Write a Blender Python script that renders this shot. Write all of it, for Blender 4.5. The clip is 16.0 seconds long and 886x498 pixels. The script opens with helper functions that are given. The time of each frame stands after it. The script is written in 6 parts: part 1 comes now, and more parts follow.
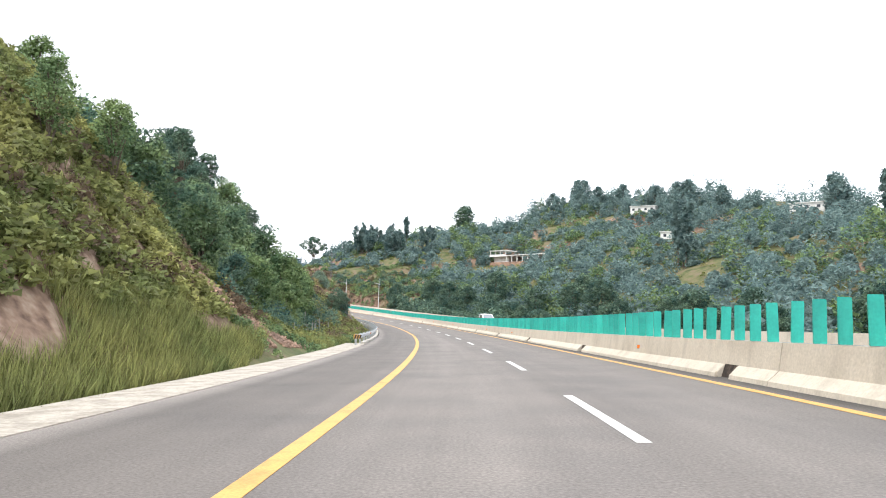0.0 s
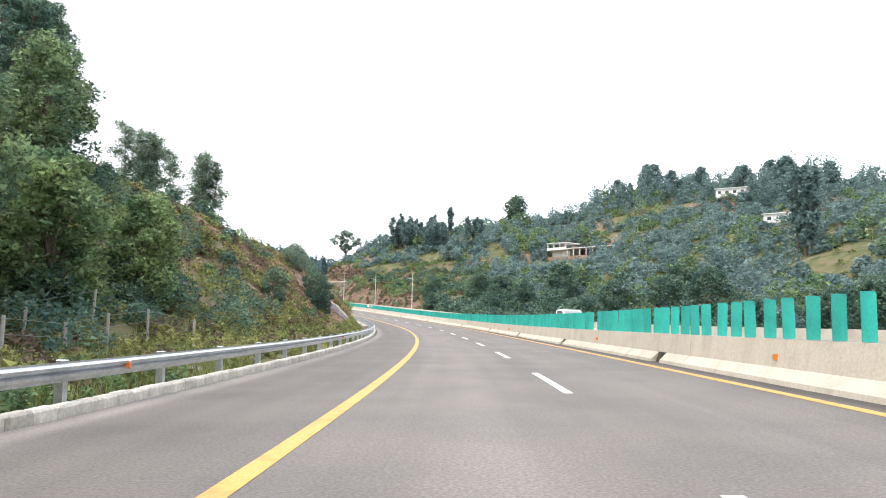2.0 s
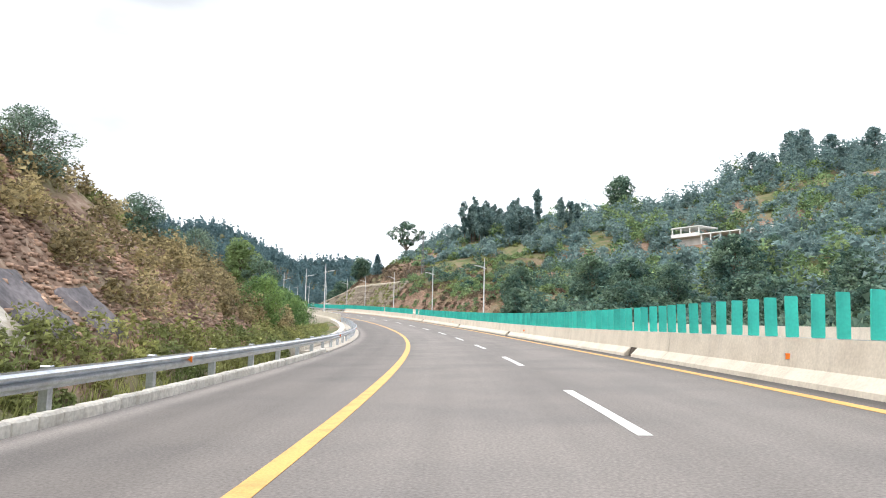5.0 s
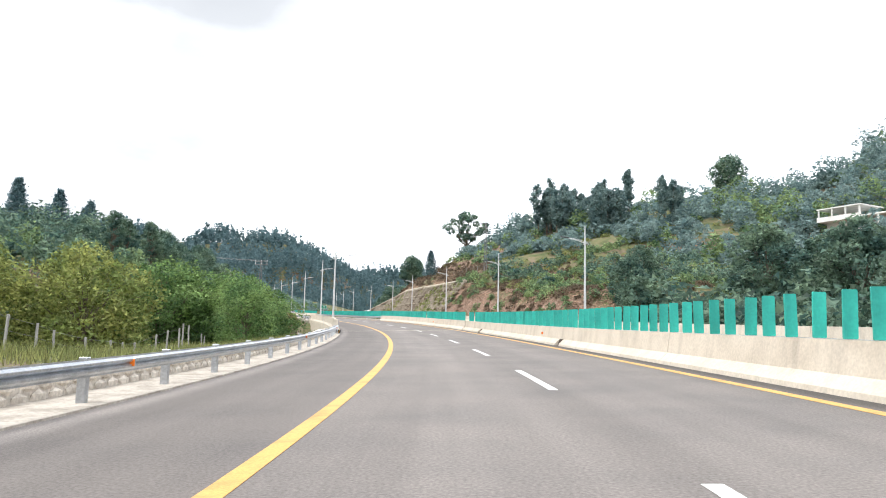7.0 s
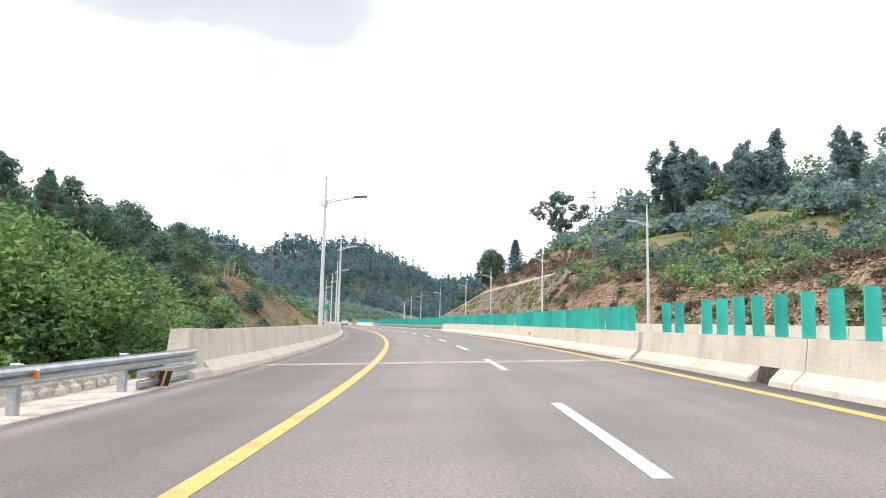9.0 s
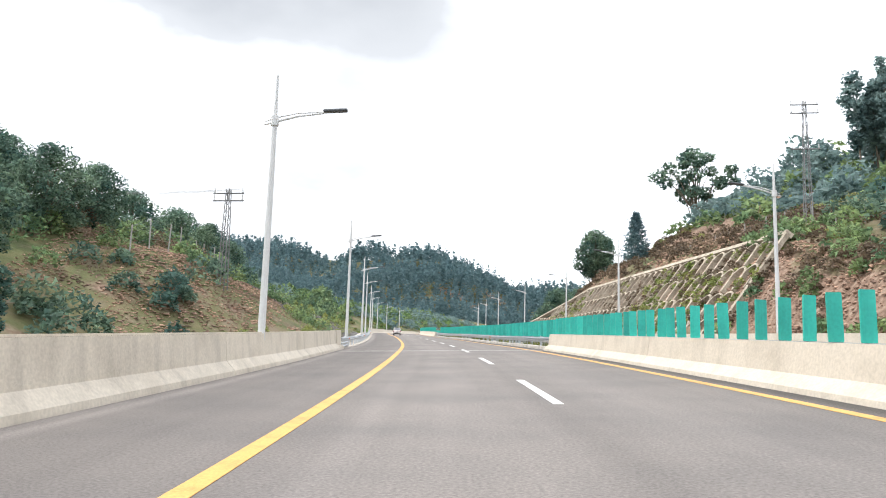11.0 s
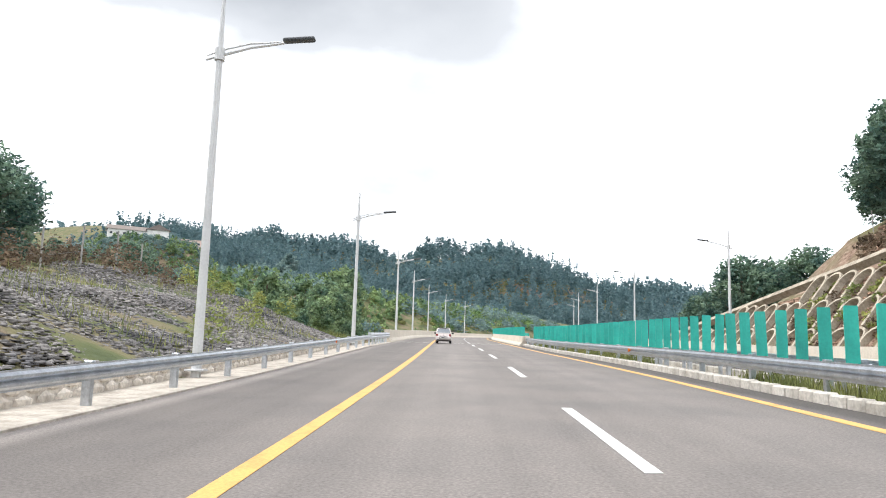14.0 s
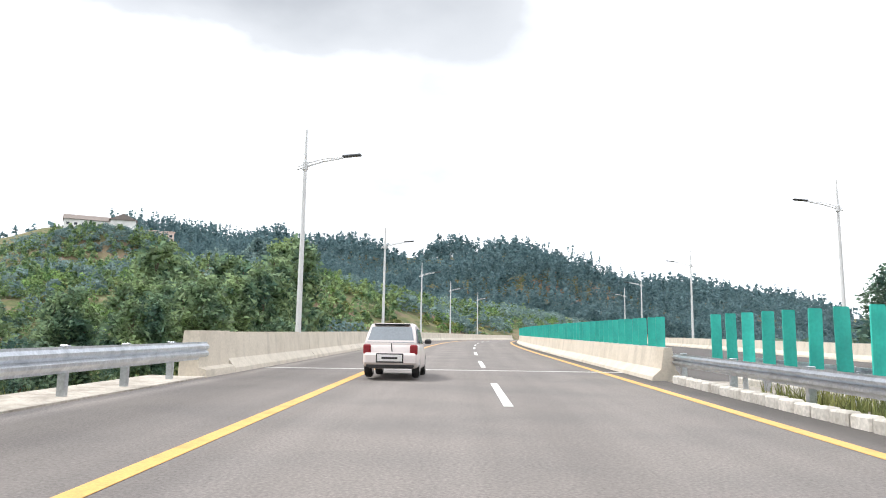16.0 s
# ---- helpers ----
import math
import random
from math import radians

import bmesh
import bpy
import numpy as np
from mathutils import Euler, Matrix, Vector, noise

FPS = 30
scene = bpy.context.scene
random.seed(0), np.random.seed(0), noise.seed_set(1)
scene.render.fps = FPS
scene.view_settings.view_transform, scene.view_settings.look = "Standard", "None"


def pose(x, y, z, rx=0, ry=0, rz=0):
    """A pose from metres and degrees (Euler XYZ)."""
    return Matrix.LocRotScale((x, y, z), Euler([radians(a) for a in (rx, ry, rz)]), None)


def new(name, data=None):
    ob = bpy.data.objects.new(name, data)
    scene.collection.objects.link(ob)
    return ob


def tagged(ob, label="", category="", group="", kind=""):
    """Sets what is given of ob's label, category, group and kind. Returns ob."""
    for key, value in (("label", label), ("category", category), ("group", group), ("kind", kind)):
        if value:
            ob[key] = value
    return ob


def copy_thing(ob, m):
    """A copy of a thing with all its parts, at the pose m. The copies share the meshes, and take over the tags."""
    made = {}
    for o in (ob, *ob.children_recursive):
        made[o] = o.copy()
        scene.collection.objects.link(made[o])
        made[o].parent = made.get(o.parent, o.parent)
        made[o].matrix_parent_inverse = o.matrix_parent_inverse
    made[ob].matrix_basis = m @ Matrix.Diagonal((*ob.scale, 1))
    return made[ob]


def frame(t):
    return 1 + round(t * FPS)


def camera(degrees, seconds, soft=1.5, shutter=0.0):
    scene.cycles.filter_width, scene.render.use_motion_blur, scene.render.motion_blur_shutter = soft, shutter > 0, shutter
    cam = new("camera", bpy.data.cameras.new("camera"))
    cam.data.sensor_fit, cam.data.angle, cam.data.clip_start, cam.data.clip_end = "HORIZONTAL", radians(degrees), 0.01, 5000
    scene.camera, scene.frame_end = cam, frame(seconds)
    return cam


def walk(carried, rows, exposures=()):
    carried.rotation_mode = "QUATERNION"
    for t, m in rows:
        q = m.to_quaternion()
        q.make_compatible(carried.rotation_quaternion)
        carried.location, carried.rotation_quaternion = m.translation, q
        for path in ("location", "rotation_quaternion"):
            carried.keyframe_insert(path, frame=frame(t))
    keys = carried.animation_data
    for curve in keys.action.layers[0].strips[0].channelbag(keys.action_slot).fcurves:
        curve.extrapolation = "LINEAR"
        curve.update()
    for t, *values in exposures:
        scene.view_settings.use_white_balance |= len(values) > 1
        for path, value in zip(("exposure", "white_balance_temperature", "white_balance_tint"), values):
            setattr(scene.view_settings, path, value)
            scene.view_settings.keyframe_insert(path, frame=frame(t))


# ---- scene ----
cam = camera(62.45, 16.0, soft=1.05)
ROWS = [
    (0.0, 0.250, -0.233, 1.553, 0.33, 4.92, -1.52),
    (0.5, 0.416, 10.567, 1.282, 1.34, 4.93, -1.49),
    (1.0, 0.548, 21.359, 1.070, 2.29, 5.00, -1.49),
    (1.5, 0.442, 32.144, 0.885, 3.30, 5.13, -1.48),
    (2.0, 0.142, 42.995, 0.703, 4.24, 5.25, -1.44),
    (2.5, -0.351, 53.977, 0.551, 5.31, 5.41, -1.45),
    (3.0, -1.055, 64.627, 0.443, 6.31, 5.51, -1.38),
    (3.5, -1.994, 75.273, 0.347, 7.34, 5.63, -1.34),
    (4.0, -3.020, 85.889, 0.270, 8.40, 5.79, -1.35),
    (6.5, -11.677, 138.605, 0.415, 14.58, 6.72, -1.20),
    (7.0, -14.233, 149.192, 0.558, 15.94, 6.94, -1.35),
    (7.5, -16.987, 159.395, 0.777, 17.51, 7.09, -1.30),
    (8.0, -20.110, 169.700, 0.981, 19.02, 7.28, -1.28),
    (8.5, -23.530, 179.911, 1.246, 20.73, 7.49, -1.28),
    (9.0, -27.181, 189.796, 1.544, 22.39, 7.60, -1.26),
    (9.5, -31.134, 199.641, 1.858, 24.03, 7.74, -1.30),
    (10.0, -35.408, 209.452, 2.161, 25.76, 8.04, -1.39),
    (12.5, -60.554, 256.782, 3.920, 31.23, 7.98, -2.10),
    (13.0, -65.939, 265.970, 4.221, 32.37, 8.08, -2.07),
    (13.5, -71.411, 275.127, 4.587, 33.32, 8.16, -1.87),
    (14.0, -76.955, 284.305, 4.940, 34.07, 8.17, -1.65),
    (14.5, -82.671, 293.400, 5.265, 34.59, 8.10, -1.54),
    (15.0, -88.340, 302.454, 5.592, 34.90, 8.21, -1.52),
    (15.5, -93.962, 311.429, 5.971, 35.10, 8.26, -1.20),
    (16.0, -99.616, 320.530, 6.333, 35.22, 8.21, -0.92),
]
walk(cam, [(t, pose(x, y, z, 90 + pitch, roll, yaw)) for t, x, y, z, yaw, pitch, roll in ROWS])

# ---- sky, sun, exposure ----
scene.view_settings.exposure = 0.97
world = bpy.data.worlds.new("sky")
scene.world = world
world.use_nodes = True
wn, wl = world.node_tree.nodes, world.node_tree.links
wn.clear()
w_out = wn.new("ShaderNodeOutputWorld")
w_bg = wn.new("ShaderNodeBackground")
w_sky = wn.new("ShaderNodeTexSky")
w_sky.sky_type, w_sky.sun_disc = "NISHITA", False
w_sky.sun_elevation, w_sky.sun_rotation = radians(58), radians(240)
w_sky.dust_density = 4.0
w_co = wn.new("ShaderNodeTexCoord")
w_map = wn.new("ShaderNodeMapping")
w_map.inputs["Scale"].default_value = (1.0, 1.0, 2.2)
w_map.inputs["Location"].default_value = (0.35, 0.1, 0.0)
w_noise = wn.new("ShaderNodeTexNoise")
w_noise.inputs["Scale"].default_value, w_noise.inputs["Detail"].default_value = 1.6, 7.0
w_ramp = wn.new("ShaderNodeValToRGB")
w_ramp.color_ramp.elements[0].position, w_ramp.color_ramp.elements[0].color = 0.0, (10.3, 10.6, 11.2, 1)
w_ramp.color_ramp.elements[1].position, w_ramp.color_ramp.elements[1].color = 1.0, (1.2, 1.3, 1.4, 1)
w_mid = w_ramp.color_ramp.elements.new(0.25)
w_mid.color = (4.3, 4.4, 4.5, 1)
w_mix = wn.new("ShaderNodeMix")
w_mix.data_type = "RGBA"
w_mix.inputs["Factor"].default_value = 0.85
wl.new(w_co.outputs["Generated"], w_map.inputs["Vector"])
wl.new(w_map.outputs["Vector"], w_noise.inputs["Vector"])


def sky_range(source, low, high):
    r = wn.new("ShaderNodeMapRange")
    r.inputs["From Min"].default_value, r.inputs["From Max"].default_value = low, high
    wl.new(source, r.inputs["Value"])
    return r.outputs["Result"]


def sky_math(kind, a, b):
    m = wn.new("ShaderNodeMath")
    m.operation = kind
    for k, v in enumerate((a, b)):
        if isinstance(v, float):
            m.inputs[k].default_value = v
        else:
            wl.new(v, m.inputs[k])
    return m.outputs[0]


# a darker bank of cloud to the north-west, thinning into bright overcast
w_side = wn.new("ShaderNodeVectorMath")
w_side.operation = "DOT_PRODUCT"
w_side.inputs[1].default_value = (-0.87, 0.26, 0.42)
wl.new(w_co.outputs["Generated"], w_side.inputs[0])
w_up = wn.new("ShaderNodeSeparateXYZ")
wl.new(w_co.outputs["Generated"], w_up.inputs["Vector"])
w_dense = sky_range(w_noise.outputs["Fac"], 0.25, 0.62)
w_thin = sky_range(w_noise.outputs["Fac"], 0.38, 0.70)
w_band = sky_math("MULTIPLY", sky_range(w_side.outputs["Value"], 0.72, 0.96), sky_range(w_up.outputs["Z"], 0.375, 0.50))
w_haze = sky_math("MULTIPLY", sky_range(w_side.outputs["Value"], 0.60, 0.92), w_thin)
w_cloud_fac = sky_math("ADD", sky_math("MULTIPLY", w_band, w_dense), sky_math("MULTIPLY", w_haze, 0.42))
wl.new(w_cloud_fac, w_ramp.inputs["Fac"])
wl.new(w_sky.outputs["Color"], w_mix.inputs["A"])
wl.new(w_ramp.outputs["Color"], w_mix.inputs["B"])
wl.new(w_mix.outputs["Result"], w_bg.inputs["Color"])
wl.new(w_bg.outputs["Background"], w_out.inputs["Surface"])
w_bg.inputs["Strength"].default_value = 0.11
sun = new("sun", bpy.data.lights.new("sun", "SUN"))
sun.data.energy, sun.data.angle, sun.data.color = 1.5, radians(12), (1.0, 0.98, 0.96)
sun.rotation_euler = (radians(32), 0, radians(-60))

# ---- materials ----


def material(name, colour, rough=0.8, vary=0.25, scale=1.5, fine=30.0, bump=0.2, metal=0.0, second=None, amount=0.45, island=0.0, piece=0.0, gloss=0.4):
    """A painted or natural surface: two noises mix colour and a second colour, fine noise gives grain and relief."""
    m = bpy.data.materials.new(name)
    m.use_nodes = True
    n, l = m.node_tree.nodes, m.node_tree.links
    b = n["Principled BSDF"]
    b.inputs["Roughness"].default_value, b.inputs["Metallic"].default_value = rough, metal
    b.inputs["Specular IOR Level"].default_value = gloss
    co = n.new("ShaderNodeNewGeometry")
    big, small = n.new("ShaderNodeTexNoise"), n.new("ShaderNodeTexNoise")
    big.inputs["Scale"].default_value, big.inputs["Detail"].default_value = scale, 5.0
    small.inputs["Scale"].default_value, small.inputs["Detail"].default_value = fine, 4.0
    l.new(co.outputs["Position"], big.inputs["Vector"])
    l.new(co.outputs["Position"], small.inputs["Vector"])
    ramp = n.new("ShaderNodeValToRGB")
    dark = second or tuple(c * (1 - vary) for c in colour)
    ramp.color_ramp.elements[0].position, ramp.color_ramp.elements[0].color = amount - 0.14, (*dark, 1)
    ramp.color_ramp.elements[1].position, ramp.color_ramp.elements[1].color = amount + 0.14, (*colour, 1)
    l.new(big.outputs["Fac"], ramp.inputs["Fac"])
    hsv = n.new("ShaderNodeHueSaturation")
    l.new(ramp.outputs["Color"], hsv.inputs["Color"])
    grain = n.new("ShaderNodeMapRange")
    grain.inputs["From Min"].default_value, grain.inputs["From Max"].default_value = 0.3, 0.7
    grain.inputs["To Min"].default_value, grain.inputs["To Max"].default_value = 1 - vary, 1 + vary
    l.new(small.outputs["Fac"], grain.inputs["Value"])
    value = grain.outputs["Result"]
    for source, spread in ((co.outputs["Random Per Island"], island), (None, piece)):
        if spread:
            if source is None:
                source = n.new("ShaderNodeObjectInfo").outputs["Random"]
            r = n.new("ShaderNodeMapRange")
            r.inputs["To Min"].default_value, r.inputs["To Max"].default_value = 1 - spread, 1 + spread
            l.new(source, r.inputs["Value"])
            mul = n.new("ShaderNodeMath")
            mul.operation = "MULTIPLY"
            l.new(value, mul.inputs[0])
            l.new(r.outputs["Result"], mul.inputs[1])
            value = mul.outputs[0]
    l.new(value, hsv.inputs["Value"])
    l.new(hsv.outputs["Color"], b.inputs["Base Color"])
    if bump:
        bm_node = n.new("ShaderNodeBump")
        bm_node.inputs["Strength"].default_value, bm_node.inputs["Distance"].default_value = bump, 0.02
        l.new(small.outputs["Fac"], bm_node.inputs["Height"])
        l.new(bm_node.outputs["Normal"], b.inputs["Normal"])
    return m


def leaf_material(name, colour, second, uneven=0.55):
    """Leaves: partly see-through to light from behind, uneven in tone from leaf to leaf."""
    m = material(name, colour, rough=0.6, vary=0.22, scale=0.42, fine=2.2, bump=0.0, second=second, amount=0.5, island=uneven, gloss=0.25)
    n, l = m.node_tree.nodes, m.node_tree.links
    b = n["Principled BSDF"]
    tint = b.inputs["Base Color"].links[0].from_socket
    glow = n.new("ShaderNodeBsdfTranslucent")
    l.new(tint, glow.inputs["Color"])
    mix = n.new("ShaderNodeMixShader")
    mix.inputs["Fac"].default_value = 0.46
    l.new(b.outputs["BSDF"], mix.inputs[1])
    l.new(glow.outputs["BSDF"], mix.inputs[2])
    l.new(mix.outputs["Shader"], n["Material Output"].inputs["Surface"])
    return m





def asphalt_material():
    """Worn asphalt: paler wheel-polished lanes, darker shoulders, dust by the kerbs, streaks along the road."""
    m = material("asphalt", (0.170, 0.152, 0.138), rough=0.82, vary=0.16, scale=0.5, fine=48, bump=0.35, second=(0.138, 0.125, 0.116), gloss=0.35)
    n, l = m.node_tree.nodes, m.node_tree.links
    b = n["Principled BSDF"]
    base = b.inputs["Base Color"].links[0].from_socket
    lane = n.new("ShaderNodeAttribute")
    lane.attribute_name = "lane"
    stretch = n.new("ShaderNodeMapping")
    stretch.inputs["Scale"].default_value = (1.7, 0.035, 1.0)
    l.new(lane.outputs["Vector"], stretch.inputs["Vector"])
    streak = n.new("ShaderNodeTexNoise")
    streak.inputs["Scale"].default_value, streak.inputs["Detail"].default_value = 1.0, 5.0
    l.new(stretch.outputs["Vector"], streak.inputs["Vector"])
    sep = n.new("ShaderNodeSeparateXYZ")
    l.new(lane.outputs["Vector"], sep.inputs["Vector"])
    across = n.new("ShaderNodeMapRange")
    across.inputs["From Min"].default_value, across.inputs["From Max"].default_value = -8.0, 8.0
    l.new(sep.outputs["X"], across.inputs["Value"])
    wear = n.new("ShaderNodeValToRGB")
    stops = [(0.0, 1.3), (0.097, 1.45), (0.118, 1.2), (0.135, 0.80), (0.20, 0.82), (0.29, 0.97), (0.345, 1.10), (0.40, 1.16), (0.45, 1.08), (0.5, 0.98), (0.59, 1.06), (0.68, 0.98), (0.715, 0.82), (0.735, 0.50)]
    for k, (p, v) in enumerate(stops):
        e = wear.color_ramp.elements[k] if k < 2 else wear.color_ramp.elements.new(p)
        e.position, e.color = p, (v, v, v, 1)
    l.new(across.outputs["Result"], wear.inputs["Fac"])
    streaks = n.new("ShaderNodeMapRange")
    streaks.inputs["From Min"].default_value, streaks.inputs["From Max"].default_value = 0.3, 0.7
    streaks.inputs["To Min"].default_value, streaks.inputs["To Max"].default_value = 0.90, 1.10
    l.new(streak.outputs["Fac"], streaks.inputs["Value"])
    speck = n.new("ShaderNodeTexNoise")
    speck.inputs["Scale"].default_value, speck.inputs["Detail"].default_value = 30.0, 6.0
    l.new(lane.outputs["Vector"], speck.inputs["Vector"])
    grain = n.new("ShaderNodeMapRange")
    grain.inputs["From Min"].default_value, grain.inputs["From Max"].default_value = 0.34, 0.66
    grain.inputs["To Min"].default_value, grain.inputs["To Max"].default_value = 0.80, 1.20
    l.new(speck.outputs["Fac"], grain.inputs["Value"])
    out = base
    for source in (wear.outputs["Color"], streaks.outputs["Result"], grain.outputs["Result"]):
        mul = n.new("ShaderNodeMix")
        mul.data_type, mul.blend_type = "RGBA", "MULTIPLY"
        mul.inputs["Factor"].default_value = 1.0
        l.new(out, mul.inputs["A"])
        l.new(source, mul.inputs["B"])
        out = mul.outputs["Result"]
    l.new(out, b.inputs["Base Color"])
    return m


ASPHALT = asphalt_material()
YELLOW = material("yellow_paint", (0.62, 0.35, 0.105), rough=0.7, vary=0.14, scale=3, fine=40, second=(0.44, 0.245, 0.08), amount=0.38)
WHITE_LINE = material("white_paint", (0.62, 0.61, 0.585), rough=0.7, vary=0.1, scale=4, fine=40, second=(0.47, 0.46, 0.44), amount=0.35)
CONCRETE = material("concrete", (0.585, 0.525, 0.435), rough=0.85, vary=0.10, scale=1.1, fine=18, bump=0.25, second=(0.48, 0.425, 0.345), amount=0.40, piece=0.05)


def add_drips(m):
    """Dark vertical drip marks down a wall."""
    n, l = m.node_tree.nodes, m.node_tree.links
    b = n["Principled BSDF"]
    base = b.inputs["Base Color"].links[0].from_socket
    geo, stretch, noise, span, mul = (n.new("ShaderNode" + k) for k in ("NewGeometry", "Mapping", "TexNoise", "MapRange", "Mix"))
    stretch.inputs["Scale"].default_value = (2.2, 2.2, 0.22)
    noise.inputs["Scale"].default_value, noise.inputs["Detail"].default_value = 1.0, 6.0
    span.inputs["From Min"].default_value, span.inputs["From Max"].default_value = 0.52, 0.70
    span.inputs["To Min"].default_value, span.inputs["To Max"].default_value = 1.0, 0.84
    mul.data_type, mul.blend_type = "RGBA", "MULTIPLY"
    mul.inputs["Factor"].default_value = 1.0
    l.new(geo.outputs["Position"], stretch.inputs["Vector"])
    l.new(stretch.outputs["Vector"], noise.inputs["Vector"])
    l.new(noise.outputs["Fac"], span.inputs["Value"])
    l.new(base, mul.inputs["A"])
    l.new(span.outputs["Result"], mul.inputs["B"])
    l.new(mul.outputs["Result"], b.inputs["Base Color"])


add_drips(CONCRETE)
PAVING = material("paving", (0.42, 0.38, 0.325), rough=0.9, vary=0.2, scale=2.2, fine=14, second=(0.27, 0.24, 0.20), amount=0.46, piece=0.08)
GREEN_PANEL = material("green_panel", (0.035, 0.44, 0.355), rough=0.45, vary=0.08, scale=2, fine=20, bump=0.05, second=(0.028, 0.35, 0.29), piece=0.14)
GALVANISED = material("galvanised_steel", (0.56, 0.585, 0.62), rough=0.34, vary=0.14, scale=4, fine=25, bump=0.05, metal=0.92, second=(0.42, 0.445, 0.48))
POLE_PAINT = material("pole_paint", (0.58, 0.585, 0.58), rough=0.5, vary=0.06, scale=2, fine=20, bump=0.03)
DARK = material("dark_hollow", (0.03, 0.028, 0.026), rough=0.9, vary=0.3, scale=5, fine=30)
BLACK_PAINT = material("black_paint", (0.02, 0.02, 0.02), rough=0.6, vary=0.1)
KERB = material("kerb_paint", (0.52, 0.49, 0.44), rough=0.85, vary=0.2, scale=2.2, fine=16, second=(0.40, 0.37, 0.32), amount=0.44, piece=0.14)
STONE = material("stone", (0.58, 0.53, 0.46), rough=0.9, vary=0.2, scale=3, fine=16, bump=0.4, second=(0.42, 0.37, 0.315), piece=0.14, island=0.1)
ROCK = material("rock", (0.215, 0.20, 0.185), rough=0.85, vary=0.3, scale=0.35, fine=12, bump=0.4, second=(0.075, 0.074, 0.08), island=0.6)
BARK = material("bark", (0.16, 0.13, 0.10), rough=0.9, vary=0.25, scale=5, fine=30, bump=0.4)
GRID_CONCRETE = material("grid_concrete", (0.46, 0.405, 0.32), rough=0.9, vary=0.22, scale=1.6, fine=10, second=(0.30, 0.255, 0.195), amount=0.48, piece=0.12)
LEAF_DARK = leaf_material("leaf_dark", (0.185, 0.265, 0.175), (0.062, 0.125, 0.108))
LEAF_MID = leaf_material("leaf_mid", (0.26, 0.34, 0.145), (0.105, 0.185, 0.10))
# far hillside leaves: pale blue distance haze is mixed into both colours
LEAF_HAZED = leaf_material("leaf_hazed", (0.240, 0.330, 0.305), (0.120, 0.195, 0.195), 0.28)
LEAF_YELLOW = leaf_material("leaf_yellow", (0.34, 0.355, 0.115), (0.165, 0.22, 0.07))
# pine green with the bluish haze of distance put into its colour
LEAF_PINE_HAZED = leaf_material("leaf_pine_hazed", (0.150, 0.235, 0.240), (0.095, 0.165, 0.185), 0.16)
LEAF_POPLAR = leaf_material("leaf_poplar", (0.25, 0.325, 0.225), (0.125, 0.19, 0.15), 0.5)
LEAF_BROAD = leaf_material("leaf_broad", (0.26, 0.345, 0.165), (0.085, 0.155, 0.11))
LEAF_BRIGHT = leaf_material("leaf_bright", (0.25, 0.365, 0.125), (0.085, 0.165, 0.065))
DRY = leaf_material("dry_weed", (0.21, 0.155, 0.105), (0.11, 0.085, 0.06))
DRY_GRASS = leaf_material("dry_grass", (0.40, 0.33, 0.17), (0.22, 0.18, 0.10))
GRASS = leaf_material("grass_blade", (0.31, 0.31, 0.115), (0.15, 0.185, 0.07))


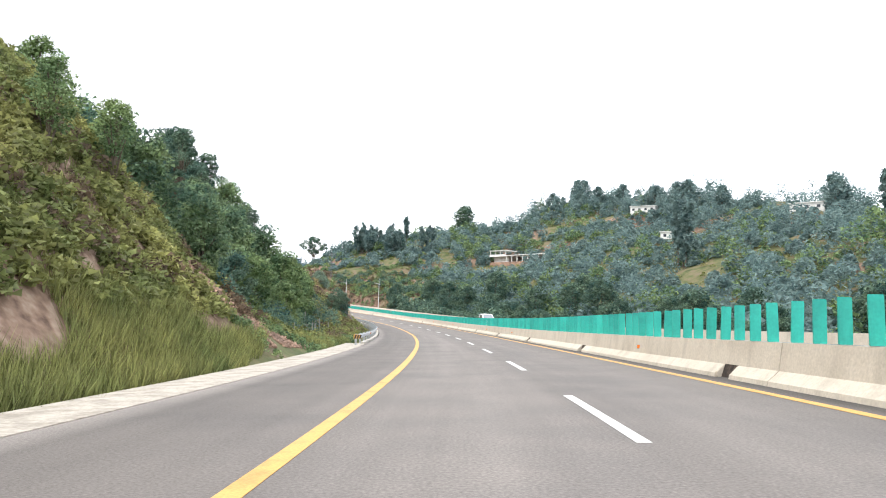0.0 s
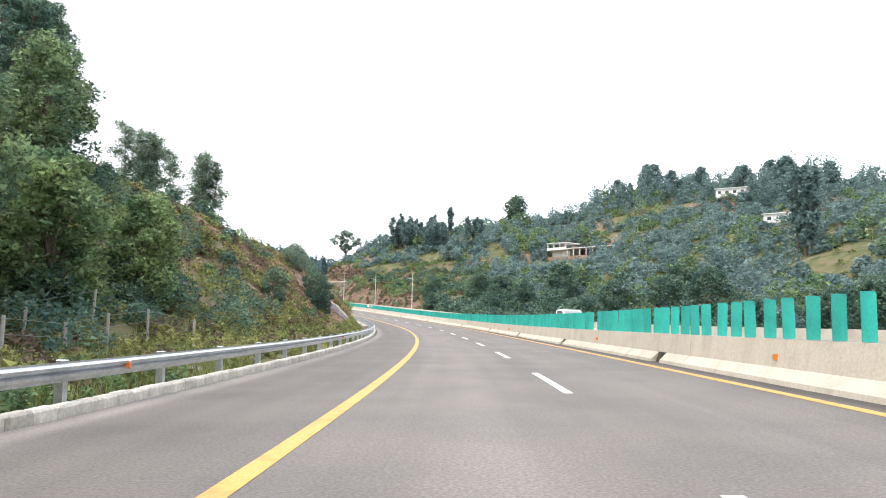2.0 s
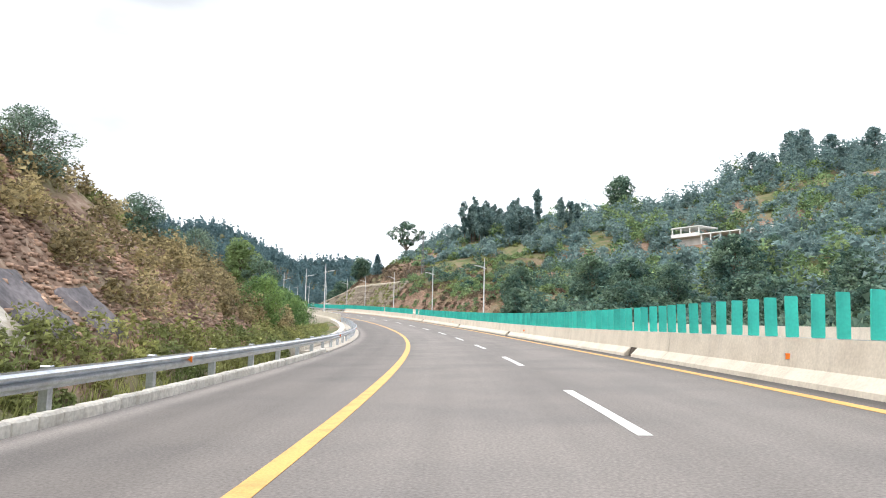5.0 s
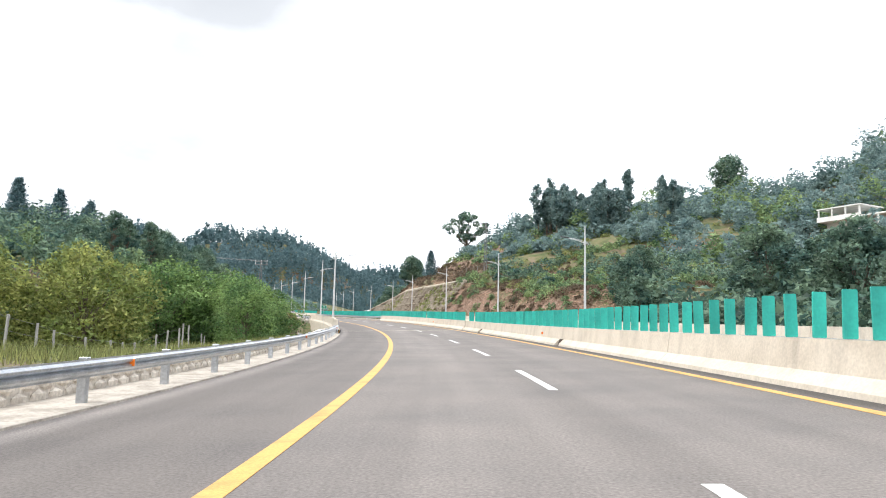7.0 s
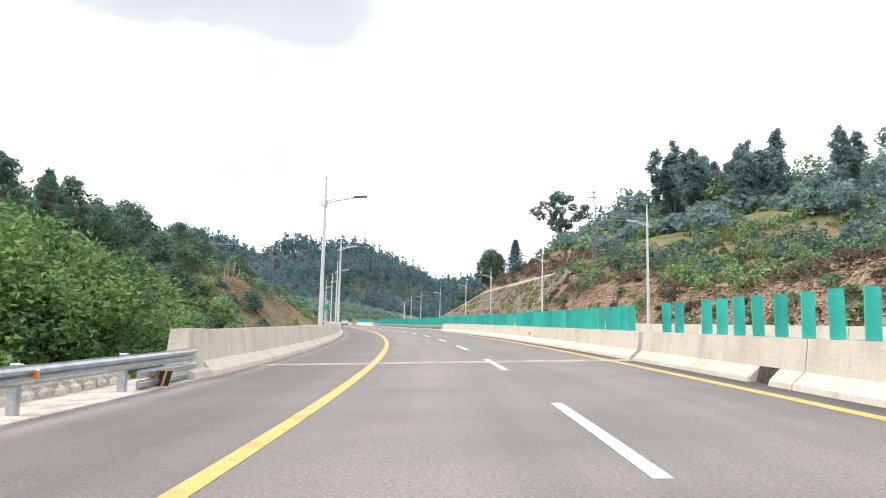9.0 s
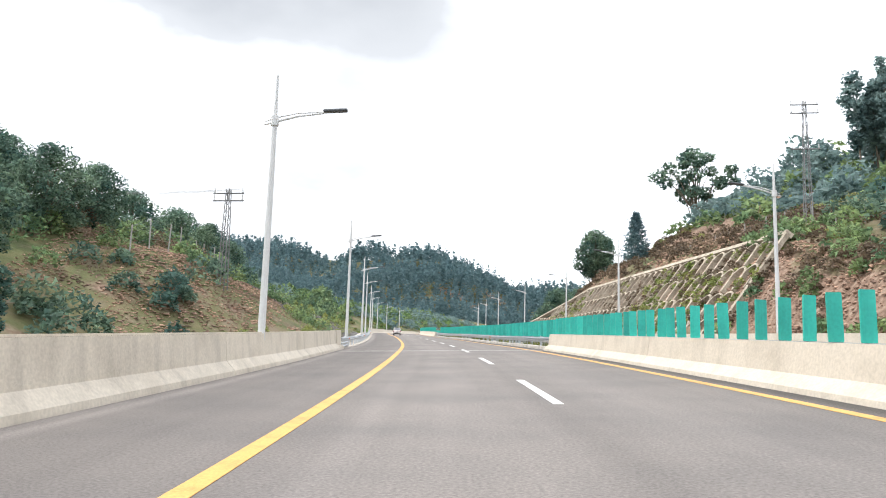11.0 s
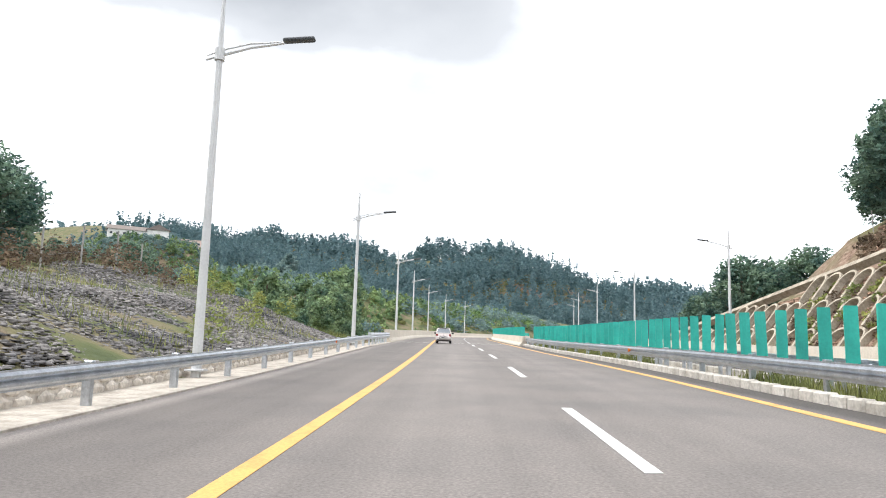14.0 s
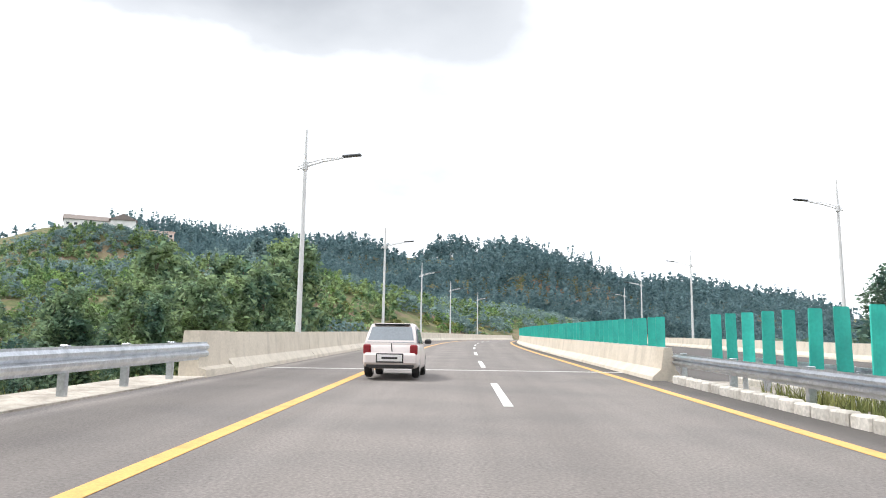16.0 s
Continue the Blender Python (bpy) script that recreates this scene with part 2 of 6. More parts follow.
def ground_material():
    """Grass, dry earth and bare rock, told apart by the slope of the ground and by noise."""
    m = bpy.data.materials.new("hillside_ground")
    m.use_nodes = True
    n, l = m.node_tree.nodes, m.node_tree.links
    b = n["Principled BSDF"]
    b.inputs["Roughness"].default_value = 0.95
    b.inputs["Specular IOR Level"].default_value = 0.2
    geo = n.new("ShaderNodeNewGeometry")
    noises = []
    for sc in (0.045, 0.4, 3.0):
        t = n.new("ShaderNodeTexNoise")
        t.inputs["Scale"].default_value, t.inputs["Detail"].default_value = sc, 6.0
        l.new(geo.outputs["Position"], t.inputs["Vector"])
        noises.append(t)
    sep = n.new("ShaderNodeSeparateXYZ")
    l.new(geo.outputs["Normal"], sep.inputs["Vector"])

    def ramp(source, stops):
        r = n.new("ShaderNodeValToRGB")
        for i, (p, c) in enumerate(stops):
            e = r.color_ramp.elements[i] if i < 2 else r.color_ramp.elements.new(p)
            e.position, e.color = p, (*c, 1)
        l.new(source, r.inputs["Fac"])
        return r.outputs["Color"]

    def mix(fac, a, c):
        x = n.new("ShaderNodeMix")
        x.data_type = "RGBA"
        l.new(fac, x.inputs["Factor"])
        l.new(a, x.inputs["A"])
        l.new(c, x.inputs["B"])
        return x.outputs["Result"]
    grass = ramp(noises[1].outputs["Fac"], [(0.32, (0.055, 0.075, 0.034)), (0.44, (0.098, 0.112, 0.048)), (0.54, (0.145, 0.135, 0.068)), (0.64, (0.175, 0.140, 0.095))])
    earth = ramp(noises[2].outputs["Fac"], [(0.3, (0.115, 0.075, 0.055)), (0.5, (0.24, 0.162, 0.118)), (0.72, (0.35, 0.27, 0.205))])
    steep = n.new("ShaderNodeMath")
    steep.operation = "MULTIPLY_ADD"
    l.new(noises[1].outputs["Fac"], steep.inputs[0])
    steep.inputs[1].default_value = 0.55
    scars = n.new("ShaderNodeMapRange")
    scars.inputs["From Min"].default_value, scars.inputs["From Max"].default_value = 0.56, 0.66
    scars.inputs["To Min"].default_value, scars.inputs["To Max"].default_value = 0.0, -0.22
    l.new(noises[0].outputs["Fac"], scars.inputs["Value"])
    level = n.new("ShaderNodeMath")
    level.operation = "ADD"
    l.new(sep.outputs["Z"], level.inputs[0])
    l.new(scars.outputs["Result"], level.inputs[1])
    l.new(level.outputs[0], steep.inputs[2])
    bare = n.new("ShaderNodeMapRange")
    bare.inputs["From Min"].default_value, bare.inputs["From Max"].default_value = 1.10, 0.98
    l.new(steep.outputs[0], bare.inputs["Value"])
    l.new(mix(bare.outputs["Result"], grass, earth), b.inputs["Base Color"])
    bump = n.new("ShaderNodeBump")
    bump.inputs["Strength"].default_value, bump.inputs["Distance"].default_value = 0.6, 0.15
    l.new(noises[2].outputs["Fac"], bump.inputs["Height"])
    l.new(bump.outputs["Normal"], b.inputs["Normal"])
    return m


GROUND = ground_material()

# ---- the road's line: heading, height and cross slope by station along the lane line ----
HEAD_S = [-400, -60, 0, 25, 50, 75, 100, 125, 150, 175, 200, 225, 250, 275, 300, 325, 350, 385, 420, 460, 500, 560, 640, 720, 800, 1000]
HEAD_A = [-1.2, -2.18, -1.73, 0.55, 2.63, 5.01, 7.49, 10.94, 14.3, 18.48, 22.06, 25.79, 28.72, 30.34, 32.19, 33.19, 33.88, 33.33, 30.55, 25.46, 20.11, 13.42, 3.54, -7.23, -13.32, -14.67]
LINE_S = np.arange(-400.0, 1000.0, 1.0)


def smooth(s, keys, values):
    """Cubic interpolation with slopes limited to neighbours."""
    keys, values = np.array(keys, float), np.array(values, float)
    slope = np.gradient(values, keys)
    i = np.clip(np.searchsorted(keys, s, side="right") - 1, 0, len(keys) - 2)
    w = keys[i + 1] - keys[i]
    u = np.clip((s - keys[i]) / w, 0, 1)
    return ((2 * u**3 - 3 * u**2 + 1) * values[i] + (u**3 - 2 * u**2 + u) * w * slope[i]
            + (3 * u**2 - 2 * u**3) * values[i + 1] + (u**3 - u**2) * w * slope[i + 1])


LINE_PSI = np.radians(smooth(LINE_S, HEAD_S, HEAD_A))
LINE_X = np.cumsum(-np.sin(LINE_PSI))
LINE_Y = np.cumsum(np.cos(LINE_PSI))
LINE_X += 2.001 - LINE_X[400]
LINE_Y += 0.0 - LINE_Y[400]


def road_z(s):
    return smooth(np.asarray(s, float), [-400, -60, 0, 25, 50, 75, 100, 125, 150, 175, 200, 225, 250, 275, 300, 325, 350, 420, 500, 640, 1000],
                  [6.5, 1.553, 0.495, -0.021, -0.414, -0.664, -0.777, -0.689, -0.469, 0.015, 0.685, 1.49, 2.316, 3.102, 3.817, 4.627, 5.405, 7.572, 9.597, 12.8, 18.0])


def bank(s):
    return np.interp(s, [0, 50, 100, 150, 200, 230, 262, 290, 320, 343, 370, 420], [1.87, 1.7, 1.84, 1.82, 1.87, 2.07, 2.25, 1.67, 1.07, -0.21, 0.19, 0.05])


def drift(s):
    """How far the opposite carriageway swings away from this one."""
    return np.interp(s, [275, 300, 325, 380, 420], [0, 0.6, 2.1, 3.7, 5.5])


def place(s, d, h=0.0):
    """The world's point at station s, d metres right of the lane line, h above the road."""
    psi = np.interp(s, LINE_S, LINE_PSI)
    x = np.interp(s, LINE_S, LINE_X) + d * np.cos(psi)
    y = np.interp(s, LINE_S, LINE_Y) + d * np.sin(psi)
    z = road_z(s) + np.clip(d, -10, 18) * np.tan(np.radians(bank(s))) + h
    return x, y, z


def stand(s, d, h=0.0, turn=0.0):
    """A pose at that place, its y along the road."""
    x, y, z = place(s, d, h)
    return pose(float(x), float(y), float(z), 0, 0, math.degrees(float(np.interp(s, LINE_S, LINE_PSI))) + turn)


def station(x, y):
    """Station and side distance of points of the plan."""
    x, y = np.asarray(x, float).ravel(), np.asarray(y, float).ravel()
    s, d = np.empty_like(x), np.empty_like(x)
    k = np.arange(0, len(LINE_S), 4)
    for a in range(0, len(x), 4000):
        i = slice(a, a + 4000)
        j = k[((x[i, None] - LINE_X[k]) ** 2 + (y[i, None] - LINE_Y[k]) ** 2).argmin(1)]
        dx, dy, p = x[i] - LINE_X[j], y[i] - LINE_Y[j], LINE_PSI[j]
        f = -dx * np.sin(p) + dy * np.cos(p)
        s[i] = LINE_S[j] + np.clip(f, -3, 3)
        d[i] = dx * np.cos(p) + dy * np.sin(p)
    return s, d


# ---- the lie of the land ----
# rows of stations with heights above the road at fixed distances from the lane line
RIGHT_D = [18, 22, 24.6, 28, 40, 60, 85, 115, 150, 200, 320]
RIGHT_H = {
    -60: [-1, -3, -4, -5, -6, -4, 2, 12, 20, 22, 15],
    110: [-1, -3, -4, -5, -6, -3, 5, 17, 26, 28, 20],
    170: [-1, -3, -3.5, -4, -4, 1, 11, 23, 31, 33, 22],
    208: [-0.5, -0.5, 0, 0, 2, 7, 15, 25, 35, 42, 30],
    224: [0, 4.5, 5.2, 5.6, 6.5, 8.5, 14, 23, 39, 50, 40],
    275: [0, 4.8, 6.0, 6.5, 8, 11, 16, 25, 43, 58, 50],
    284: [0, 5.0, 8.0, 8.8, 10, 17, 22, 28, 46, 60, 50],
}
RIGHT_H_FAR = {
    300: [0, 5.0, 8.1, 11.0, 15, 21, 25, 31, 49, 60, 50],
    336: [0, 5.0, 8.1, 11.8, 18.5, 25, 31, 36, 42, 45, 40],
    352: [0, 4.4, 5.2, 10, 15, 18, 20, 24, 26, 26, 20],
    374: [-0.3, 0.5, 1, 1.5, 3, 4, 3, 0, -3, -5, -5],
    460: [-4, -8, -9, -10, -12, -12, -12, -10, -8, -6, -5],
}
RIGHT_H.update(RIGHT_H_FAR)
LEFT_D = [9, 12, 15, 20, 28, 45, 70, 110, 160, 300]
LEFT_H = {
    -60: [0.1, 3.0, 6.2, 10.8, 16.5, 24, 27, 31, 36, 40],
    25: [0.1, 3.0, 6.2, 10.4, 15.5, 22, 25, 29, 34, 40],
    39: [0.0, 1.0, 2.2, 4.2, 6.5, 9, 14, 20, 26, 34],
    60: [0.0, 0.5, 1.5, 4.0, 7.0, 9.5, 14, 20, 26, 34],
    90: [0.0, 1.5, 4.2, 7.6, 11.0, 14.5, 17, 21, 24, 30],
    128: [0.0, 3.2, 6.2, 8.8, 11.4, 14.5, 16, 17, 18, 24],
    146: [0.0, 2.0, 4.0, 5.0, 6.0, 6, 6, 7, 10, 16],
    162: [0.2, 0.2, 0, -0.3, 0, 0.5, 1, 2, 4, 8],
}
LEFT_H_FAR = {
    188: [0.2, 0, -0.3, -0.5, 0, 0.5, 1, 2, 4, 8],
    208: [0.2, -0.6, -1.4, -1.5, -0.5, 0, 1, 2, 4, 8],
    240: [-2, -5, -7, -8, -7, -4, 0, 4, 6, 8],
    256: [-2, -4, -4.5, -1.5, 4.5, 8.5, 10, 10, 10, 10],
    272: [-1.5, -2.5, -1.5, 1.5, 5.5, 9, 10, 10, 10, 10],
    290: [0.3, 1.5, 3.5, 6, 8.5, 12, 13.5, 13, 12, 12],
    322: [0.3, 1.5, 3.0, 4.4, 6, 10, 12, 11, 10, 11],
    346: [0.3, 1.1, 1.9, 2.4, 2.0, 2, 2.5, 4, 6, 12],
    364: [-1, -2.5, -4, -5, -5, -5, -4, -2, 1, 8],
    430: [-5, -8, -9, -10, -10, -9, -6, -3, 0, 6],
    494: [-3, -2, 0, 3, 7, 13, 16, 14, 12, 12],
    560: [0, 2, 3, 5, 7, 10, 12, 13, 14, 14],
}
LEFT_H.update(LEFT_H_FAR)
HILLS = [  # x, y, height, reach along, reach across, turn of the long axis
    (-345, 470, 49, 62, 45, 20), (-330, 800, 66, 190, 70, 27), (-40, 1090, 72, 240, 90, 5),
    (-650, 1200, 152, 190, 150, 60), (-850, 1050, 152, 260, 180, 40), (-430, 1330, 100, 200, 150, 0),
    (300, 1500, 120, 500, 220, -10), (-700, 700, 110, 220, 160, 60), (-226, 362, 36, 15, 13, 0),
]


def table(s, d, ds, rows):
    keys = np.array(sorted(rows), float)
    grid = np.array([rows[k] for k in sorted(rows)], float)
    i = np.clip(np.searchsorted(keys, s, side="right") - 1, 0, len(keys) - 2)
    u = np.clip((s - keys[i]) / (keys[i + 1] - keys[i]), 0, 1)
    u = u * u * (3 - 2 * u)
    j = np.clip(np.searchsorted(ds, d, side="right") - 1, 0, len(ds) - 2)
    ds = np.array(ds, float)
    w = np.clip((d - ds[j]) / (ds[j + 1] - ds[j]), 0, 1)
    low = grid[i, j] * (1 - w) + grid[i, j + 1] * w
    high = grid[i + 1, j] * (1 - w) + grid[i + 1, j + 1] * w
    return low * (1 - u) + high * u


def ripple(x, y, size, seed):
    """Smooth value noise."""
    rng = np.random.RandomState(seed)
    lattice = rng.rand(64, 64)
    gx, gy = x / size, y / size
    ix, iy = np.floor(gx).astype(int), np.floor(gy).astype(int)
    u, w = gx - ix, gy - iy
    u, w = u * u * (3 - 2 * u), w * w * (3 - 2 * w)
    a, b = lattice[ix % 64, iy % 64], lattice[(ix + 1) % 64, iy % 64]
    c, e = lattice[ix % 64, (iy + 1) % 64], lattice[(ix + 1) % 64, (iy + 1) % 64]
    return (a * (1 - u) + b * u) * (1 - w) + (c * (1 - u) + e * u) * w - 0.5


TERRACES = [(30.6, 300.9, 16, 20.5), (76.2, 243.5, 7, 27.6), (80.4, 299.4, 7, 44.2), (112, 226, 7, 35.5), (-345, 464, 17, 46.5), (8, 374, 5, 41.0)]


def land(x, y):
    """The height of the ground."""
    x, y = np.asarray(x, float).ravel(), np.asarray(y, float).ravel()
    s, d = station(x, y)
    foot = 15.6 + drift(s)
    corridor = (d > -8.0) & (d < foot)
    across = np.where(d < foot + 5.3, 17.8 + (d - foot) * 6.8 / 5.3, d - foot - 5.3 + 24.6)
    right, left = table(s, np.maximum(across, 18), RIGHT_D, RIGHT_H), table(s, np.maximum(0.7 - d, 9), LEFT_D, LEFT_H)
    right = right * np.clip(0.88 + (d - foot - 8) / 60, 0.88, 1)
    side = np.where(d > 0, right, left)
    rough = np.clip((np.maximum(d - foot, -d - 8.4)) / 8, 0, 1)
    h = np.where(corridor, -0.45, side - 0.15)
    under = (((s > 216) & (s < 273)) | ((s > 364) & (s < 470))) & corridor
    h = np.where(under, np.minimum(-2.5, h), h)
    laid = (s > 276) & (s < 378) & (d > 0) & (d < foot + 9)
    rough = np.where(laid, 0.0, rough)
    h = h + rough * (1.6 * ripple(x, y, 9, 1) + 0.9 * ripple(x, y, 4.7, 2) + 3.0 * ripple(x, y, 31, 3))
    close = np.clip((-d - 9.5) / 3, 0, 1) * (s < 158) * (d < 0)
    h = h + close * (0.9 * np.abs(ripple(x, y, 2.6, 6)) + 0.5 * ripple(x, y, 1.6, 7) - 0.15)
    z = place(s, d, 0)[2] + h
    fade = np.clip((np.hypot(x + 100, y - 250) - 420) / 300, 0, 1)
    z = z * (1 - fade) + fade * -10
    bump = np.zeros_like(z)
    for hx, hy, hh, ra, rb, turn in HILLS:
        a = radians(turn)
        u = (x - hx) * math.cos(a) + (y - hy) * math.sin(a)
        w = -(x - hx) * math.sin(a) + (y - hy) * math.cos(a)
        bump = np.maximum(bump, hh * np.exp(-0.5 * ((u / ra) ** 2 + (w / rb) ** 2)) * (1 + 0.2 * ripple(x, y, 45, 5)))
    clear = np.clip((np.maximum(d - 25, -d - 25)) / 130, 0, 1)
    hill = bump * clear
    z = np.where((hill > z) & (hill > 4), hill, z)
    for tx, ty, reach, level in TERRACES:
        w = np.clip((1.35 * reach - np.hypot(x - tx, y - ty)) / (0.65 * reach), 0, 1)
        z = z * (1 - w) + level * w
    return z


# ---- builders ----


def mesh_of(name, verts, faces, mat=None, smooth_shade=False):
    me = bpy.data.meshes.new(name)
    me.from_pydata([tuple(map(float, v)) for v in verts], [], [tuple(map(int, f)) for f in faces])
    if mat:
        me.materials.append(mat)
    if smooth_shade:
        me.shade_smooth()
    return me


def quad_mesh(name, verts, mat):
    """A mesh of separate small faces from an array of their corners."""
    verts = np.asarray(verts, np.float32)
    sides = verts.shape[1]
    v = verts.reshape(-1, 3)
    count = len(v) // sides
    me = bpy.data.meshes.new(name)
    me.vertices.add(len(v))
    me.vertices.foreach_set("co", v.ravel())
    me.loops.add(len(v))
    me.loops.foreach_set("vertex_index", np.arange(len(v), dtype=np.int32))
    me.polygons.add(count)
    me.polygons.foreach_set("loop_start", np.arange(0, len(v), sides, dtype=np.int32))
    me.update(calc_edges=True)
    me.materials.append(mat)
    return me


def part(name, data, parent, label="", mat=None):
    """One mesh object under a thing or a part; data is a mesh or a bmesh."""
    if isinstance(data, bmesh.types.BMesh):
        me = bpy.data.meshes.new(name)
        data.to_mesh(me)
        data.free()
        data = me
    if mat:
        data.materials.clear()
        data.materials.append(mat)
    ob = new(name, data)
    if parent:
        ob.parent = parent
    return tagged(ob, label) if label else ob


def thing(name, label, category, m=None, group="", kind=""):
    ob = new(name)
    ob.empty_display_size = 0.1
    if m is not None:
        ob.matrix_basis = m
    return tagged(ob, label, category, group, kind)


def box(bm, x, y, z, sx, sy, sz, bevel=0.0):
    """A box with its centre at x, y, z."""
    r = bmesh.ops.create_cube(bm, size=1)
    bmesh.ops.transform(bm, matrix=Matrix.Translation((x, y, z)) @ Matrix.Diagonal((sx, sy, sz, 1)), verts=r["verts"])
    if bevel:
        edges = list({e for v in r["verts"] for e in v.link_edges})
        bmesh.ops.bevel(bm, geom=edges, offset=bevel, segments=1, affect="EDGES")
    return bm


def tube(bm, points, radii, sides=8):
    """A tapered round bar along points."""
    rings = []
    for i, p in enumerate(points):
        p = Vector(p)
        ahead = Vector(points[min(i + 1, len(points) - 1)]) - Vector(points[max(i - 1, 0)])
        q = ahead.to_track_quat("Z", "Y")
        rings.append([bm.verts.new(p + q @ Vector((radii[i] * math.cos(a), radii[i] * math.sin(a), 0)))
                      for a in (2 * math.pi * k / sides for k in range(sides))])
    for a, b in zip(rings, rings[1:]):
        for k in range(sides):
            bm.faces.new((a[k], a[(k + 1) % sides], b[(k + 1) % sides], b[k]))
    bm.faces.new(rings[0][::-1])
    bm.faces.new(rings[-1])
    return bm


def sweep(name, outline, s0, s1, mat, step=2.0, closed=True, parent=None, swing=False):
    """An outline of (d, h) drawn along the road from station s0 to s1, with end caps."""
    ss = np.linspace(s0, s1, max(2, int(round((s1 - s0) / step)) + 1))
    verts, faces, n = [], [], len(outline)
    for s in ss:
        for d, h in outline:
            verts.append(tuple(float(c) for c in place(s, d + (drift(s) if swing and d > 9 else 0), h)))
    for i in range(len(ss) - 1):
        for k in range(n if closed else n - 1):
            a, b = i * n + k, i * n + (k + 1) % n
            faces.append((a, b, b + n, a + n))
    if closed:
        faces.append(tuple(range(n))[::-1])
        faces.append(tuple((len(ss) - 1) * n + k for k in range(n)))
    me = mesh_of(name, verts, faces, mat)
    bm = bmesh.new()
    bm.from_mesh(me)
    bmesh.ops.recalc_face_normals(bm, faces=bm.faces)
    bm.to_mesh(me)
    bm.free()
    if mat is ASPHALT:
        lane = me.attributes.new("lane", "FLOAT_VECTOR", "POINT")
        lane.data.foreach_set("vector", np.array([(d, s, 0.0) for s in ss for d, h in outline], np.float32).ravel())
    ob = new(name, me)
    if parent:
        ob.parent = parent
    return ob


def strip(name, d0, d1, h, s0, s1, mat, parent=None, step=2.0):
    """A thin painted or laid strip."""
    return sweep(name, [(d0, h), (d1, h), (d1, h - 0.004), (d0, h - 0.004)], s0, s1, mat, step, True, parent)


# ---- ground ----


def axis(lo, hi, fine_lo, fine_hi, step):
    inner = np.arange(fine_lo, fine_hi + 0.1, step)
    out, v, w = [], fine_hi, step
    while v < hi:
        w *= 1.22
        v += w
        out.append(v)
    before, v, w = [], fine_lo, step
    while v > lo:
        w *= 1.22
        v -= w
        before.append(v)
    return np.array(before[::-1] + list(inner) + out)


def finer(values, lo, hi):
    """Halve the steps between lo and hi."""
    mid = (values[:-1] + values[1:]) / 2
    return np.sort(np.concatenate([values, mid[(mid > lo) & (mid < hi)]]))


gx, gy = axis(-3800, 3800, -300, 190, 2.2), axis(-1500, 4200, -60, 560, 2.2)
gx, gy = finer(gx, -52, -4), finer(gy, -4, 170)
gx, gy = finer(gx, -44, -7), finer(gy, 8, 62)
GX, GY = np.meshgrid(gx, gy)
GZ = land(GX, GY).reshape(GX.shape)
nx = len(gx)
g_faces = [(j * nx + i, j * nx + i + 1, (j + 1) * nx + i + 1, (j + 1) * nx + i) for j in range(len(gy) - 1) for i in range(nx - 1)]
ground = new("ground", mesh_of("ground", np.stack([GX.ravel(), GY.ravel(), GZ.ravel()], 1), g_faces, GROUND, True))
tagged(ground, "green and brown hilly ground with grass and bare earth", "ground", kind="structure")

# ---- road ----
road = sweep("road", [(-6.5, 0), (-3.3, 0), (-1.65, 0), (0, 0), (1.65, 0), (3.3, 0), (4.25, 0), (4.25, -0.9), (-6.5, -0.9)], -120, 760, ASPHALT)
tagged(road, "grey asphalt motorway carriageway with worn surface", "road", kind="structure")
road_far = sweep("road", [(4.75, -0.003), (13.7, -0.003), (13.7, -0.9), (4.75, -0.9)], -120, 760, ASPHALT, swing=True)
tagged(road_far, "grey asphalt carriageway of the opposite direction", "road", kind="structure")
for d, name in ((-3.295, "edge_line"), (3.33, "edge_line")):
    line = strip(name, d - 0.10, d + 0.10, 0.006, -120, 700, YELLOW, road)
dash_len, dash_cycle, dash_start = 4.95, 12.004, 6.92
for k in range(-3, 48):
    s = dash_start + k * dash_cycle
    strip("lane_dash", -0.075, 0.075, 0.006, s, s + dash_len, WHITE_LINE, road, 2.4)
JOINT = material("joint_concrete", (0.34, 0.325, 0.30), rough=0.9, vary=0.2, scale=2, fine=20, second=(0.24, 0.23, 0.215))
for s, wide, mat in ((214.08, 0.28, PAVING), (214.5, 0.30, PAVING), (273.4, 0.52, JOINT), (274.02, 0.34, JOINT), (365.15, 0.17, WHITE_LINE)):
    strip("expansion_joint", -6.45, 4.2, 0.007, s, s + wide, mat, road, wide)
for s, wide in ((214.40, 0.06), (273.94, 0.06)):
    strip("joint_gap", -6.45, 4.2, 0.006, s, s + wide, DARK, road, wide)

# ---- verges, kerbs and drains ----


def row_of_blocks(name, label, d0, d1, h, s0, s1, length, mat, bevel=0.02, jitter=0.01, base=-0.3):
    """Blocks laid end to end along the road, each a piece of its own."""
    top = thing(name, label, "kerb", kind="structure")
    bm = box(bmesh.new(), 0, 0, (h + base) / 2, abs(d1 - d0), length - 0.055, h - base, bevel)
    first = part("block", bm, top, mat=mat)
    count = int((s1 - s0) / length)
    for k in range(count):
        ob = first if k == 0 else new("block", first.data)
        ob.parent = top
        ob.matrix_basis = stand(s0 + (k + 0.5) * length, (d0 + d1) / 2 + random.uniform(-jitter, jitter), random.uniform(-jitter, jitter), random.uniform(-0.6, 0.6))
    return top


